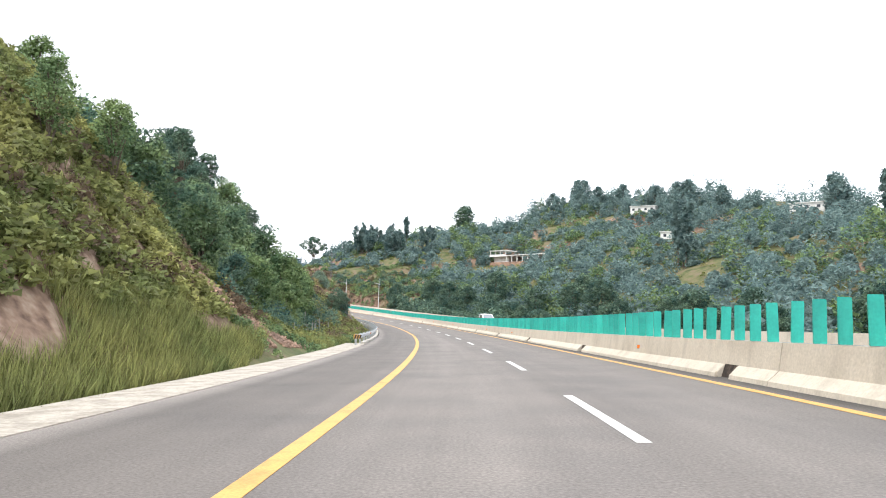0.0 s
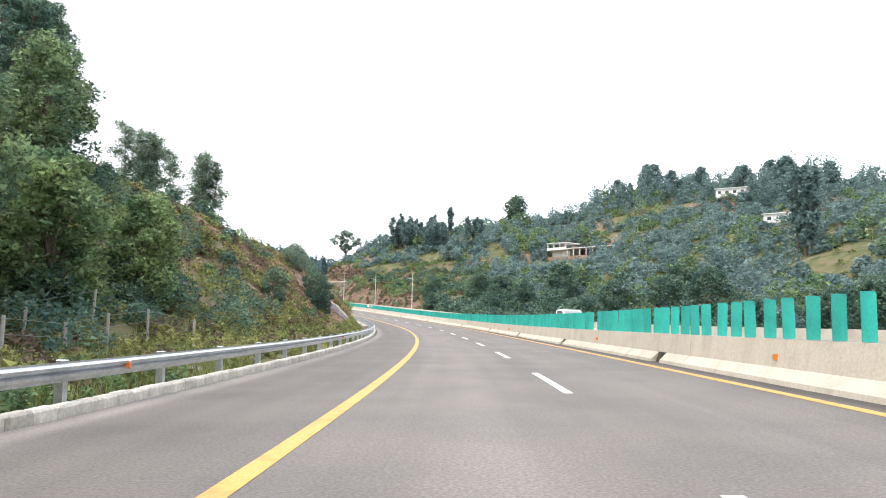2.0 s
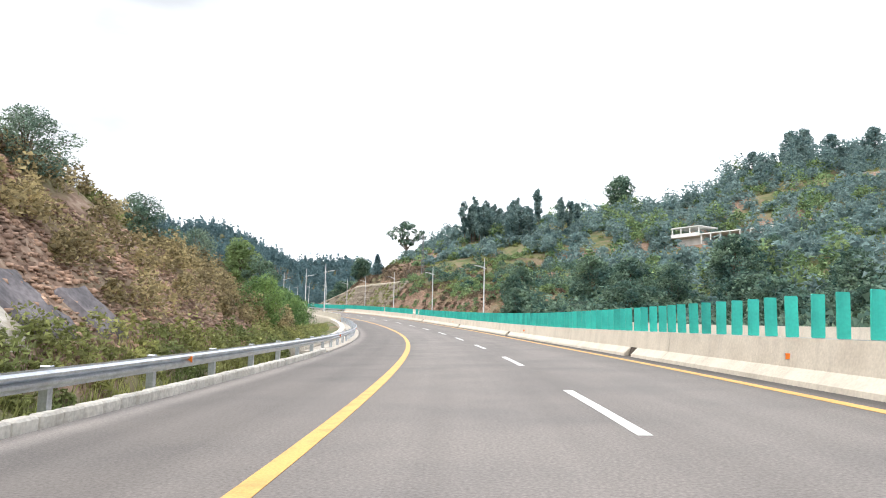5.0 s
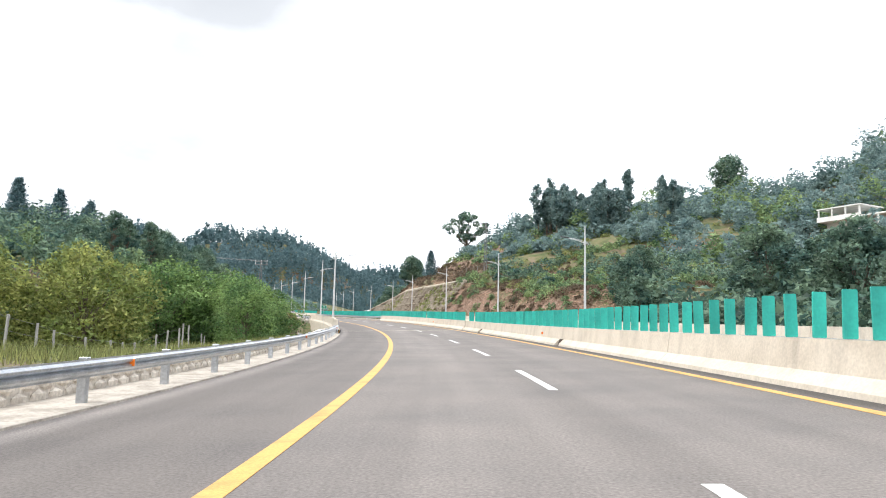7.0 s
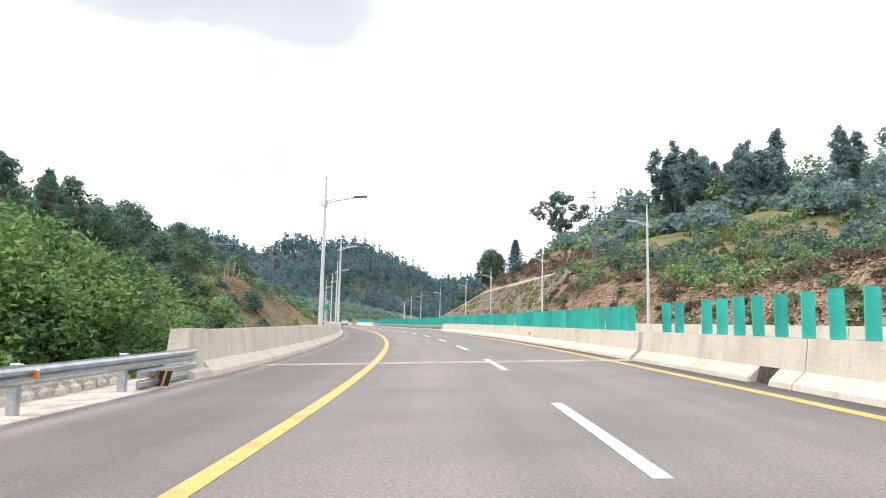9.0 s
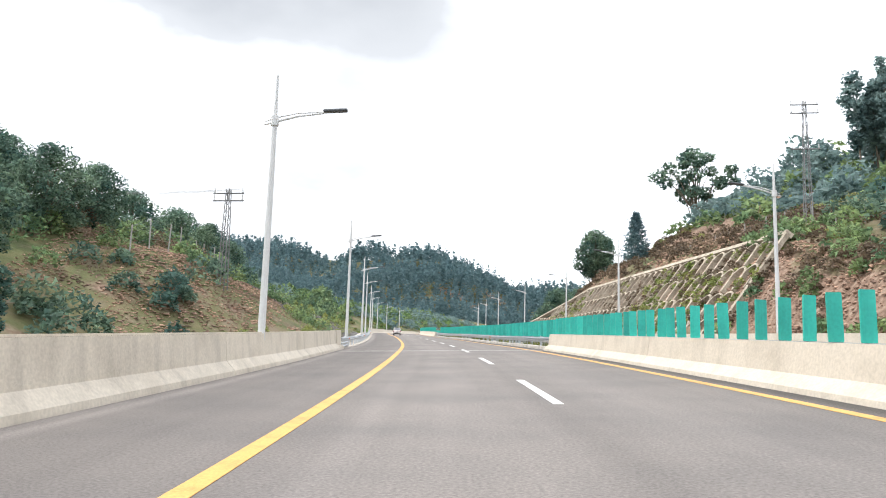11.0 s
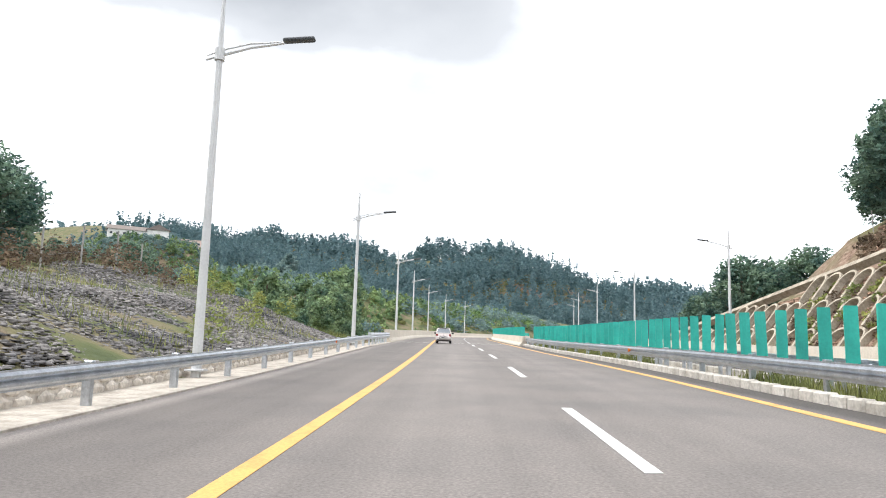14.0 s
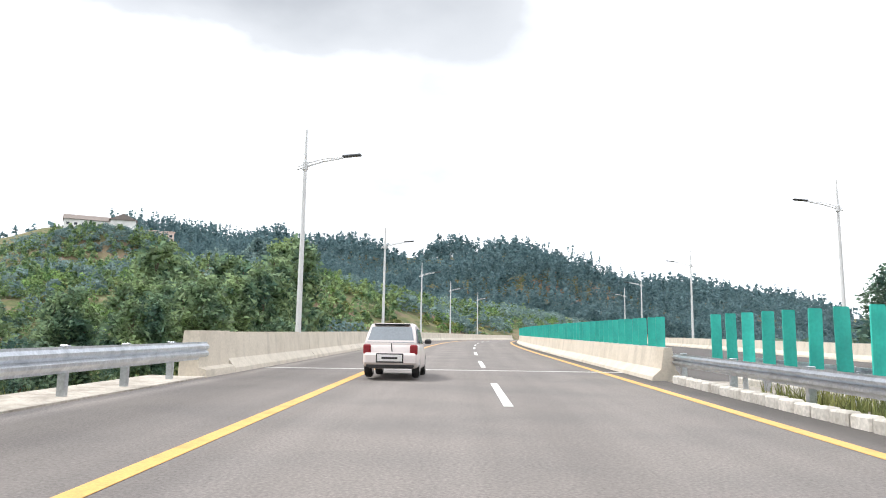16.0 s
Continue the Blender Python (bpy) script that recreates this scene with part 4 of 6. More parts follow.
# beside the road, first bend: dense dark trees on the bank
oak_a = broadleaf(9.5, 3.6, 9000, 0.18, LEAF_BROAD, 11, 0.12, 20, "dense dark green tree on the roadside bank")
plant(oak_a, [(62, -16.5, 0.8), (240, -15, 0.8), (247, -17, 0.75), (254, -16, 0.6), (260, -19, 0.6), (43, -20, 0.85), (48, -24, 1.0), (41, -26, 0.95), (53, -29, 1.1), (46, -17, 0.7), (60, -29, 1.05), (37, -31, 0.9), (222, -38, 1.1), (230, -45, 1.2), (236, -34, 1.1), (228, -30, 1.0), (214, -46, 1.2), (240, -50, 1.1), (70, -21, 0.85), (56, -18, 0.8), (74, -25, 0.85), (66, -25, 0.65), (226, -27, 1.25), (219, -29, 1.15), (64, -20.5, 0.75), (83, -24, 0.85)])
oak_b = broadleaf(8.0, 3.0, 10000, 0.16, LEAF_MID, 12, 0.08, 22, "mid-green bushy tree with drooping foliage")
plant(oak_b, [(58, -13.8, 0.75), (49, -14.5, 0.6), (78, -16, 0.45), (150, -13, 0.42), (226, -22, 1.35), (66, -14.5, 0.7), (73, -14.5, 0.65), (234, -19, 1.25), (53, -13, 0.5)])
gum = broadleaf(17.0, 3.5, 13000, 0.17, LEAF_DARK, 13, 0.22, 26, "very tall dark green eucalyptus tree on the bank", 0.0, 0.95, 0.85)
plant(gum, [(112, -37.5, 0.95), (105, -35, 0.8), (98, -33, 0.75), (91, -31, 0.72), (86, -27, 0.6), (77, -26, 0.6), (262, -31, 0.5), (258, -35, 0.52), (267, -35, 0.55), (272, -32, 0.42)])
hx, hy = np.array([-226.0, -219.0, -233.0, -224.0, -230.0, -214.0]), np.array([362.0, 366.0, 357.0, 355.0, 370.0, 360.0])
for k, (s, d) in enumerate(zip(*station(hx, hy))):
    x, y, z = on_land(s, d)
    copy_thing(gum, pose(x, y, z, 0, 0, 70 * k) @ Matrix.Diagonal((0.85, 0.85, 0.6 + 0.05 * k, 1)))
bright_tree = broadleaf(6.6, 3.7, 14000, 0.115, LEAF_BRIGHT, 26, 0.04, 20, "fresh green bushy tree beside the guard rail")
plant(bright_tree, [(214, -15, 1.0), (208, -13.6, 0.72), (218, -15.5, 1.1), (219, -13, 0.9), (223, -16.5, 1.25), (228, -14, 1.05), (213, -21, 1.3), (216, -19.5, 1.35), (141, -9.9, 0.34)])
crest_shrub = broadleaf(3.6, 2.4, 6000, 0.085, LEAF_POPLAR, 33, 0.05, 24, "feathery grey-green shrub on the crest of the earth bank", 0.0, 1.0, 0.8)
plant(crest_shrub, [(113.5, -15.0, 0.56), (116.5, -14.8, 0.62), (119.5, -14.7, 0.6), (111, -14.6, 0.48), (115, -14.2, 0.45), (108.5, -14.4, 0.45), (118, -14.2, 0.45), (123.5, -14.2, 0.5), (128, -14.0, 0.56), (138, -14.6, 0.5), (146, -14.4, 0.5)])
poplar = slender(12.0, 3.0, 26000, 0.125, LEAF_POPLAR, 14, 5, "cluster of slender grey-green poplars on the slope")
plant(poplar, [(134.7, -29, 0.98), (123.7, -32.2, 0.9), (24, -27.5, 0.8)])
sapling = broadleaf(4.2, 1.5, 3200, 0.08, LEAF_MID, 15, 0.35, 10, "small thin-stemmed sapling on the grassy slope", 0.0, 0.5)
plant(sapling, [(25, -13.8, 0.8), (32, -20.5, 1.25), (20, -13.4, 0.7), (108, -22, 0.7)])
darkbush = broadleaf(5.2, 2.2, 7000, 0.11, LEAF_DARK, 16, 0.02, 14, "dark green rounded roadside bush")
plant(darkbush, [(103.5, -11.3, 0.62), (105.3, -11.0, 0.5), (106.3, -11.9, 0.6), (42, -14, 0.7), (47, -17, 0.9), (51, -20, 1.0), (147, -11.2, 0.55), (88, -12, 0.5), (133, -12.6, 0.26), (7, -10.6, 0.42), (232, -24, 1.2), (258, -22, 0.9), (262, -18, 0.9), (268, -22, 1.0), (145, -10.5, 0.45)])
yellowbush = broadleaf(7.4, 5.6, 14000, 0.16, LEAF_YELLOW, 17, 0.03, 26, "broad rounded yellow-green bush beyond the fence")
plant(yellowbush, [(206, -24.5, 1.0), (203, -31, 0.95), (212, -28, 0.7), (196, -44, 0.8)])
olive = broadleaf(6.5, 3.6, 9500, 0.15, LEAF_DARK, 18, 0.1, 18, "dark broad-crowned tree on the hillside")
plant(olive, [(318, -28, 1.15), (324, -31, 1.1), (312, -31, 1.0), (338, -27, 1.0), (344, -30, 1.1), (353, -25, 0.95), (331, -34, 1.0), (302, -40, 1.0), (292, -34, 0.8), (270, -31, 0.9), (276, -37, 1.0), (283, -26, 0.8), (266, -41, 1.0), (288, -25, 0.7), (280, -44, 1.0), (386, -26, 1.0), (395, -21, 0.95), (312, -21, 0.6), (307, -22, 0.68), (316, -23, 0.62), (274, -26, 0.9), (266, -30, 0.9), (284, -32, 1.0)])


def below_unfinished(x, y):
    """The open slope below the unfinished building."""
    along, inward = (x - 30.6) * 0.692 - (y - 300.9) * 0.722, (x - 30.6) * 0.722 + (y - 300.9) * 0.692
    return (abs(along) < 19) and (-48 < inward < 5)


hill_oak = broadleaf(9.5, 4.4, 7500, 0.25, LEAF_DARK, 27, 0.05, 22, "large dark rounded tree at the foot of the hillside")
dense = [(s, 23.5 + 16 * random.random(), random.uniform(0.6, 1.0)) for s in np.arange(120, 216, 5.5)] + [(s, 40 + 22 * random.random(), random.uniform(0.7, 1.1)) for s in np.arange(60, 212, 8.0)]
dense = [p for p in dense if not below_unfinished(*place(p[0], p[1])[:2])]
plant(hill_oak, dense + [(213, 19.5, 0.55), (217, 20.5, 0.5), (221, 23.5, 0.5)])
lone = broadleaf(11.5, 4.8, 5200, 0.23, LEAF_DARK, 19, 0.46, 17, "lone tree with a bare trunk on the skyline", 0.2, 1.0, 0.62)
plant(lone, [(342.8, 41.9, 1.19)])
round_tree = broadleaf(11.0, 5.2, 9660, 0.265, LEAF_DARK, 20, 0.12, 24, "big dark round-crowned tree above the slope")
plant(round_tree, [(333, 121.4, 1.32), (348.5, 28.1, 0.74), (355, 31, 0.6), (385, 31.5, 0.98), (391, 37, 1.05), (382, 38, 0.95), (398, 31, 0.7)])
pine = conifer(10.0, 3.6, 5979, 0.203, LEAF_PINE_HAZED, 21, "dark green pine above the terraced slope")
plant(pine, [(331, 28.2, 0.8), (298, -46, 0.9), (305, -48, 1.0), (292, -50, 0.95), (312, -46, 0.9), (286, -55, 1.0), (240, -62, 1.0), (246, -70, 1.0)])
row_tree = slender(9.5, 2.2, 9000, 0.16, LEAF_BROAD, 22, 3, "dark green poplar-like tree below the bridge")
plant(row_tree, [(392, -19, 1.25), (398, -21, 1.6), (405, -20, 1.75), (412, -23, 2.2), (386, -21, 1.05), (389, -26, 1.1), (418, -22, 2.25), (424, -27, 2.3), (404, -28, 1.7), (396, -30, 1.2), (380, -24, 0.95), (376, -27, 0.95), (410, -33, 1.75), (383, -31, 1.05), (377, -34, 1.0), (414, -28, 2.2), (421, -24, 2.4), (400, -17, 1.2), (432, -24, 1.6)])
crest_tree = broadleaf(12.0, 4.4, 3520, 0.399, LEAF_HAZED, 23, 0.15, 18, "tall dark tree on the hill crest")
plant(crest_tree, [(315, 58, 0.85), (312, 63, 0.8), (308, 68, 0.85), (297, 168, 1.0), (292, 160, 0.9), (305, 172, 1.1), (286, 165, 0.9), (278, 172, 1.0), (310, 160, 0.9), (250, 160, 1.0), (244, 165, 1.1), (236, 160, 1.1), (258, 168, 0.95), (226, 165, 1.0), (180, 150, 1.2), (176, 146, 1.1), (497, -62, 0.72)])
grove_tree = slender(13.0, 2.7, 6500, 0.27, LEAF_HAZED, 29, 3, "tall tree with haze-tinted leaves in the grove above the cutting")
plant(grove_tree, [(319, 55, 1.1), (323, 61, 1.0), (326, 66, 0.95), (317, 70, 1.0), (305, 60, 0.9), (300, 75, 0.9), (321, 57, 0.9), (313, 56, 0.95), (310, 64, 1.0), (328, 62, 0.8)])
column_tree = slender(12.5, 2.2, 2400, 0.399, LEAF_HAZED, 24, 2, "narrow columnar tree on the skyline")
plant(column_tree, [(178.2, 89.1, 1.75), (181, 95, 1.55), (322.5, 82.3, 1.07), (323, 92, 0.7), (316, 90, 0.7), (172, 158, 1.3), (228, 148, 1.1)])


# ---- woods, scrub and grass that nobody could count ----


def scatter(name, label, category, mat, n, s0, s1, d0, d1, size, leaves, leaf, seed, tall=0.8, keep=None, bias=1.0):
    """Scrub over a stretch of land: many small clumps of leaves in one mesh."""
    rng = np.random.RandomState(seed)
    s = rng.uniform(s0, s1, n)
    d = d0 + (d1 - d0) * rng.rand(n) ** bias
    d = d + np.where(d > 14, drift(s), 0)
    x, y, _ = place(s, d)
    if keep is not None:
        ok = keep(s, d, x, y)
        x, y = x[ok], y[ok]
    return clumps_at(name, label, category, mat, x, y, size, leaves, leaf, rng, tall)


def clumps_at(name, label, category, mat, x, y, size, leaves, leaf, rng, tall=0.8, cone=False):
    z = land(x, y)
    n = len(x)
    r = size * rng.uniform(0.55, 1.45, n)
    h = r * tall * rng.uniform(0.8, 1.3, n)
    v = rng.normal(size=(n, leaves, 3))
    v /= np.linalg.norm(v, axis=2)[:, :, None]
    v[:, :, 2] = np.abs(v[:, :, 2]) * 1.5 - 0.5
    v *= (0.6 + 0.45 * rng.rand(n, leaves, 1))
    if cone:
        u = rng.rand(n, leaves, 1)
        v[:, :, :2] *= 1.15 * (1 - u)
        v[:, :, 2:] = u * 2.2 - 0.4
    c = np.stack([x, y, z + h * 0.45], 1)[:, None, :] + v * np.stack([r, r, h], 1)[:, None, :]
    ob = new(name, quad_mesh(name, leaf_quads(c.reshape(-1, 3), leaf, rng), mat))
    return tagged(ob, label, category, kind="stuff")


def patchy(size, seed, level):
    return lambda s, d, x, y: ripple(x, y, size, seed) > level


def off_cutting(size, seed, level):
    """Growth that spares the bare earth cutting, but for a few patches."""
    return lambda s, d, x, y: (ripple(x, y, size, seed) > level) & ((s < 104) | (d < -13.8) | (ripple(x, y, 4, 66) > 0.42))


def hill_keep(s, d, x, y):
    open_ground = (s > 214) & (s < 280) & (d < 42)
    along, inward = (x - 30.6) * 0.692 - (y - 300.9) * 0.722, (x - 30.6) * 0.722 + (y - 300.9) * 0.692
    open_ground |= (np.abs(along) < 16.5) & (inward > -32) & (inward < 4.6)
    for hx, hy, reach in ((76.2, 243.5, 5), (80.4, 299.4, 4.6), (112, 226, 5), (8, 374, 3)):
        open_ground |= np.hypot(x - hx, y - hy) < reach
    open_ground |= (np.abs(y - 243 + 0.2 * (x - 60)) < 4) & (x > 38) & (x < 72)
    open_ground |= (s > 214) & (s < 292) & (d < 56)
    lx, ly = place(342.8, 41.9)[:2]
    open_ground |= np.hypot(x - lx + 3, y - ly + 4) < 9
    return (ripple(x, y, 13, 8) > -0.24) & ~open_ground


scatter("hillside_scrub", "dense dark green scrub covering the hillside", "shrubs", LEAF_HAZED, 4200, -20, 345, 34, 190, 2.0, 120, 0.50, 31, 0.85, hill_keep)
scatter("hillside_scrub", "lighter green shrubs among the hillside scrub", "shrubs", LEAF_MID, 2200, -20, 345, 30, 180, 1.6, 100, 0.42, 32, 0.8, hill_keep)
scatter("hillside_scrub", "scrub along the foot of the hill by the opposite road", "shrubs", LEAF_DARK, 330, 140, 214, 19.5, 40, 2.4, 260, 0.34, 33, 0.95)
scatter("hillside_trees", "taller round-crowned trees standing among the hillside scrub", "trees", LEAF_HAZED, 520, -20, 345, 45, 190, 3.2, 260, 0.52, 81, 1.25, hill_keep)
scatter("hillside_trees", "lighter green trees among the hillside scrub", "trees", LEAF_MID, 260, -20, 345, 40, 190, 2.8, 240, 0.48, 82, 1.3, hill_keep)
scatter("crest_trees", "uneven line of trees along the hill crest", "trees", LEAF_HAZED, 190, 60, 330, 140, 195, 2.6, 240, 0.48, 83, 2.2)
scatter("terrace_scrub", "low bushes on the earth terrace", "shrubs", LEAF_MID, 300, 216, 290, 21, 56, 1.0, 170, 0.2, 34, 0.8)
scatter("terrace_scrub", "dark bushes along the back of the earth terrace", "shrubs", LEAF_DARK, 170, 216, 292, 26, 58, 1.5, 190, 0.24, 104, 0.9, patchy(9, 61, -0.1))
scatter("terrace_weeds", "dry brown weeds over the earth terrace", "weeds", DRY, 900, 216, 284, 15.8, 46, 0.5, 90, 0.13, 105, 0.7, patchy(7, 62, -0.2))
scatter("bank_scrub", "low shrubs on the bare earth bank", "shrubs", LEAF_MID, 40, 218, 282, 15.8, 20, 0.7, 140, 0.15, 35, 0.8)
scatter("slope_scrub", "green tufts growing on the framed slope", "shrubs", LEAF_YELLOW, 420, 282, 366, 15.9, 20.6, 0.45, 70, 0.13, 36, 0.8, patchy(8, 4, 0.0))
scatter("bank_scrub", "dense shrubs and creepers on the first bank", "shrubs", LEAF_MID, 34, -4, 46, -30, -12, 0.6, 170, 0.1, 37, 0.75, patchy(7, 11, -0.05))
scatter("bank_scrub", "dark shrubs on the first bank", "shrubs", LEAF_DARK, 30, -4, 50, -30, -12, 0.7, 190, 0.11, 38, 0.8, patchy(6, 12, 0.0))
scatter("bank_scrub", "thick undergrowth below the roadside trees", "shrubs", LEAF_DARK, 420, 40, 86, -34, -11.5, 0.9, 330, 0.085, 39, 0.9)
scatter("tussocks", "rough grass and weeds on the slope below the roadside trees", "grass", GRASS, 2600, 40, 92, -34, -8.4, 0.36, 46, 0.1, 106, 0.9)
scatter("bank_scrub", "dry brown weeds below the roadside trees", "shrubs", DRY, 420, 42, 92, -30, -8.6, 0.45, 100, 0.09, 107, 0.9, patchy(5, 63, -0.1))
scatter("bank_scrub", "bushes on the terraced bank", "shrubs", LEAF_MID, 130, 84, 152, -40, -10.5, 0.65, 170, 0.12, 40, 0.8, off_cutting(8, 13, -0.06))
scatter("valley_trees", "dark green trees filling the valley below the road", "trees", LEAF_DARK, 900, 205, 300, -130, -38, 2.3, 170, 0.38, 41, 1.3, patchy(15, 14, -0.2))
scatter("valley_trees", "lighter green valley bushes", "trees", LEAF_MID, 420, 214, 270, -90, -19, 1.8, 190, 0.3, 42, 1.0, patchy(13, 15, -0.05))
scatter("rock_scrub", "tufts of shrub on the rocky bank", "shrubs", LEAF_MID, 80, 276, 318, -24, -9.8, 0.6, 190, 0.1, 43, 0.8, patchy(6, 16, 0.05))
scatter("hill_scrub", "green scrub behind the rocky bank", "shrubs", LEAF_MID, 800, 258, 372, -110, -22, 1.4, 130, 0.27, 44, 0.8, patchy(12, 17, -0.05))
scatter("hill_scrub", "dark scrub and small trees on the far roadside hill", "shrubs", LEAF_HAZED, 2600, 400, 640, -190, -12, 1.9, 100, 0.42, 45, 1.0, patchy(14, 18, -0.12))
scatter("hill_scrub", "lighter scrub on the far roadside hill", "shrubs", LEAF_MID, 2400, 370, 640, -190, -12, 1.5, 100, 0.36, 46, 0.8, patchy(14, 19, -0.1))
scatter("hill_scrub", "dense dark scrub on the slope below the hilltop house", "shrubs", LEAF_DARK, 1500, 345, 480, -210, -34, 1.8, 90, 0.42, 84, 0.9, patchy(14, 33, -0.08))
scatter("hill_scrub", "lighter shrubs on the slope below the hilltop house", "shrubs", LEAF_MID, 1500, 345, 480, -210, -30, 1.4, 80, 0.36, 85, 0.8, patchy(12, 34, -0.15))
scatter("tussocks", "tufts of yellow-green grass on the steep first bank", "grass", GRASS, 9500, -4, 44, -32, -9.8, 0.36, 46, 0.11, 86, 0.9, lambda s, d, x, y: (ripple(x, y, 5, 35) > -0.38) & ((s < 27) | (d < -12.4) | (ripple(x, y, 5, 35) > 0.2)))
scatter("tussocks", "tufts of yellow-green grass on the terraced bank", "grass", GRASS, 2400, 84, 152, -34, -9.4, 0.34, 42, 0.1, 87, 0.8, off_cutting(6, 36, -0.15))
scatter("hill_scrub", "scrub on the mound beyond the bridge", "shrubs", LEAF_DARK, 230, 254, 296, -52, -14, 1.1, 210, 0.17, 90, 0.9, patchy(9, 41, -0.1))
scatter("hill_scrub", "lighter shrubs on the mound beyond the bridge", "shrubs", LEAF_MID, 200, 254, 300, -60, -14, 0.9, 190, 0.15, 91, 0.9, patchy(8, 42, -0.1))
scatter("hillside_grass", "pale grassy openings between the hillside shrubs", "grass", GRASS, 2600, -20, 345, 30, 180, 0.8, 46, 0.24, 92, 0.5)
scatter("rock_scrub", "tall yellow-green weeds between the rubble heaps", "shrubs", LEAF_YELLOW, 34, 306, 352, -17, -9.3, 0.6, 260, 0.09, 93, 1.5, patchy(6, 43, 0.02))
scatter("bank_scrub", "small dark bushes dotted over the grassy slope", "shrubs", LEAF_DARK, 130, 86, 150, -36, -12, 0.6, 170, 0.12, 94, 0.9, off_cutting(8, 64, -0.6))
scatter("bank_scrub", "weeds along the edge of the apron", "weeds", LEAF_MID, 260, 26, 60, -10.2, -7.9, 0.24, 90, 0.06, 111, 1.1, patchy(3, 67, -0.2))
scatter("bank_scrub", "dry brown weeds on the first bank", "shrubs", DRY, 600, -4, 44, -30, -10.4, 0.42, 110, 0.09, 95, 0.9, patchy(5, 45, -0.25))
house_rng = np.random.RandomState(101)
u, w = house_rng.uniform(-19, 19, 70), house_rng.uniform(6.5, 17, 70)
ring_x, ring_y = [30.6 + 0.692 * u + 0.722 * w], [300.9 - 0.722 * u + 0.692 * w]
for hx, hy in ((76.2, 243.5), (80.4, 299.4), (112, 226)):
    a, r = house_rng.uniform(0, 6.28, 46), house_rng.uniform(5.5, 12, 46)
    ring_x.append(hx + r * np.cos(a))
    ring_y.append(hy + r * np.sin(a))
clumps_at("hillside_scrub", "shrubs growing on the banks round the hillside houses", "shrubs", LEAF_HAZED, np.concatenate(ring_x), np.concatenate(ring_y), 1.5, 150, 0.36, house_rng, 0.7)
scatter("hill_scrub", "fresh green bushes on the roadside hill beyond the bridge", "shrubs", LEAF_BRIGHT, 900, 430, 620, -130, -13, 1.6, 90, 0.36, 102, 0.9, patchy(16, 53, 0.02))
scatter("hill_scrub", "yellowish grassy clearings on the hill beyond the bridge", "shrubs", GRASS, 900, 430, 620, -130, -13, 1.2, 60, 0.3, 103, 0.5, patchy(18, 54, 0.05))
u, w = house_rng.uniform(-24, 24, 260), house_rng.uniform(6, 30, 260)
clumps_at("hill_scrub", "shrubs on the slope below the hilltop house", "shrubs", LEAF_HAZED, -350 + 0.485 * u + 0.874 * w, 468 + 0.874 * u - 0.485 * w, 1.3, 110, 0.36, house_rng, 0.75)
scatter("slope_weeds", "dry brown weeds on the framed slope", "weeds", DRY, 420, 282, 368, 15.9, 20.8, 0.4, 80, 0.1, 96, 0.9, patchy(7, 49, -0.1))
scatter("slope_weeds", "dry weeds on the slope above the frame", "weeds", DRY, 420, 285, 350, 21.8, 32, 0.6, 80, 0.14, 97, 0.8)
scatter("bank_scrub", "dry brown weeds on the terraced bank", "shrubs", DRY, 700, 84, 154, -34, -9.6, 0.42, 90, 0.09, 98, 0.9, off_cutting(6, 50, -0.1))
scatter("bank_scrub", "pale dry grass along the top of the earth cutting", "grass", DRY_GRASS, 420, 104, 152, -15.5, -11.6, 0.36, 90, 0.085, 108, 1.2, patchy(5, 65, -0.15))
scatter("bank_scrub", "green weeds along the foot of the earth cutting", "weeds", GRASS, 520, 100, 154, -9.3, -8.2, 0.26, 60, 0.065, 109, 1.2)
scatter("bank_scrub", "ochre bushes of dry grass at the end of the cutting", "grass", DRY_GRASS, 60, 124, 150, -12, -9.4, 0.5, 240, 0.075, 110, 1.3)
scatter("rock_scrub", "dry grass along the top of the rubble", "weeds", DRY, 260, 284, 345, -26, -17, 0.6, 90, 0.1, 99, 1.2, patchy(6, 51, -0.1))
scatter("rock_scrub", "yellow-green weeds at the foot of the bank", "shrubs", LEAF_YELLOW, 26, 274, 306, -13, -8.9, 0.5, 220, 0.09, 100, 1.0, patchy(5, 52, -0.05))
scatter("tussocks", "dry grass tufts on the earth terrace", "grass", GRASS, 1500, 216, 292, 22, 58, 0.5, 36, 0.16, 88, 0.7, patchy(8, 37, -0.1))
scatter("valley_trees", "trees beside the bridge on the far side", "trees", LEAF_DARK, 420, 372, 600, 21, 90, 2.4, 90, 0.5, 47, 1.2)


def forest(name, label, mat, n, cx, cy, ra, rb, turn, size, leaves, leaf, seed, tall):
    rng = np.random.RandomState(seed)
    u, w = rng.uniform(-1, 1, n) * ra, rng.uniform(-1, 1, n) * rb
    a = radians(turn)
    x, y = cx + u * math.cos(a) - w * math.sin(a), cy + u * math.sin(a) + w * math.cos(a)
    s, d = station(x, y)
    ok = ((d > 24) | (d < -24)) & (np.hypot(x + 343, y - 466) > 12)
    return clumps_at(name, label, "forest", mat, x[ok], y[ok], size, leaves, leaf, rng, tall, True)


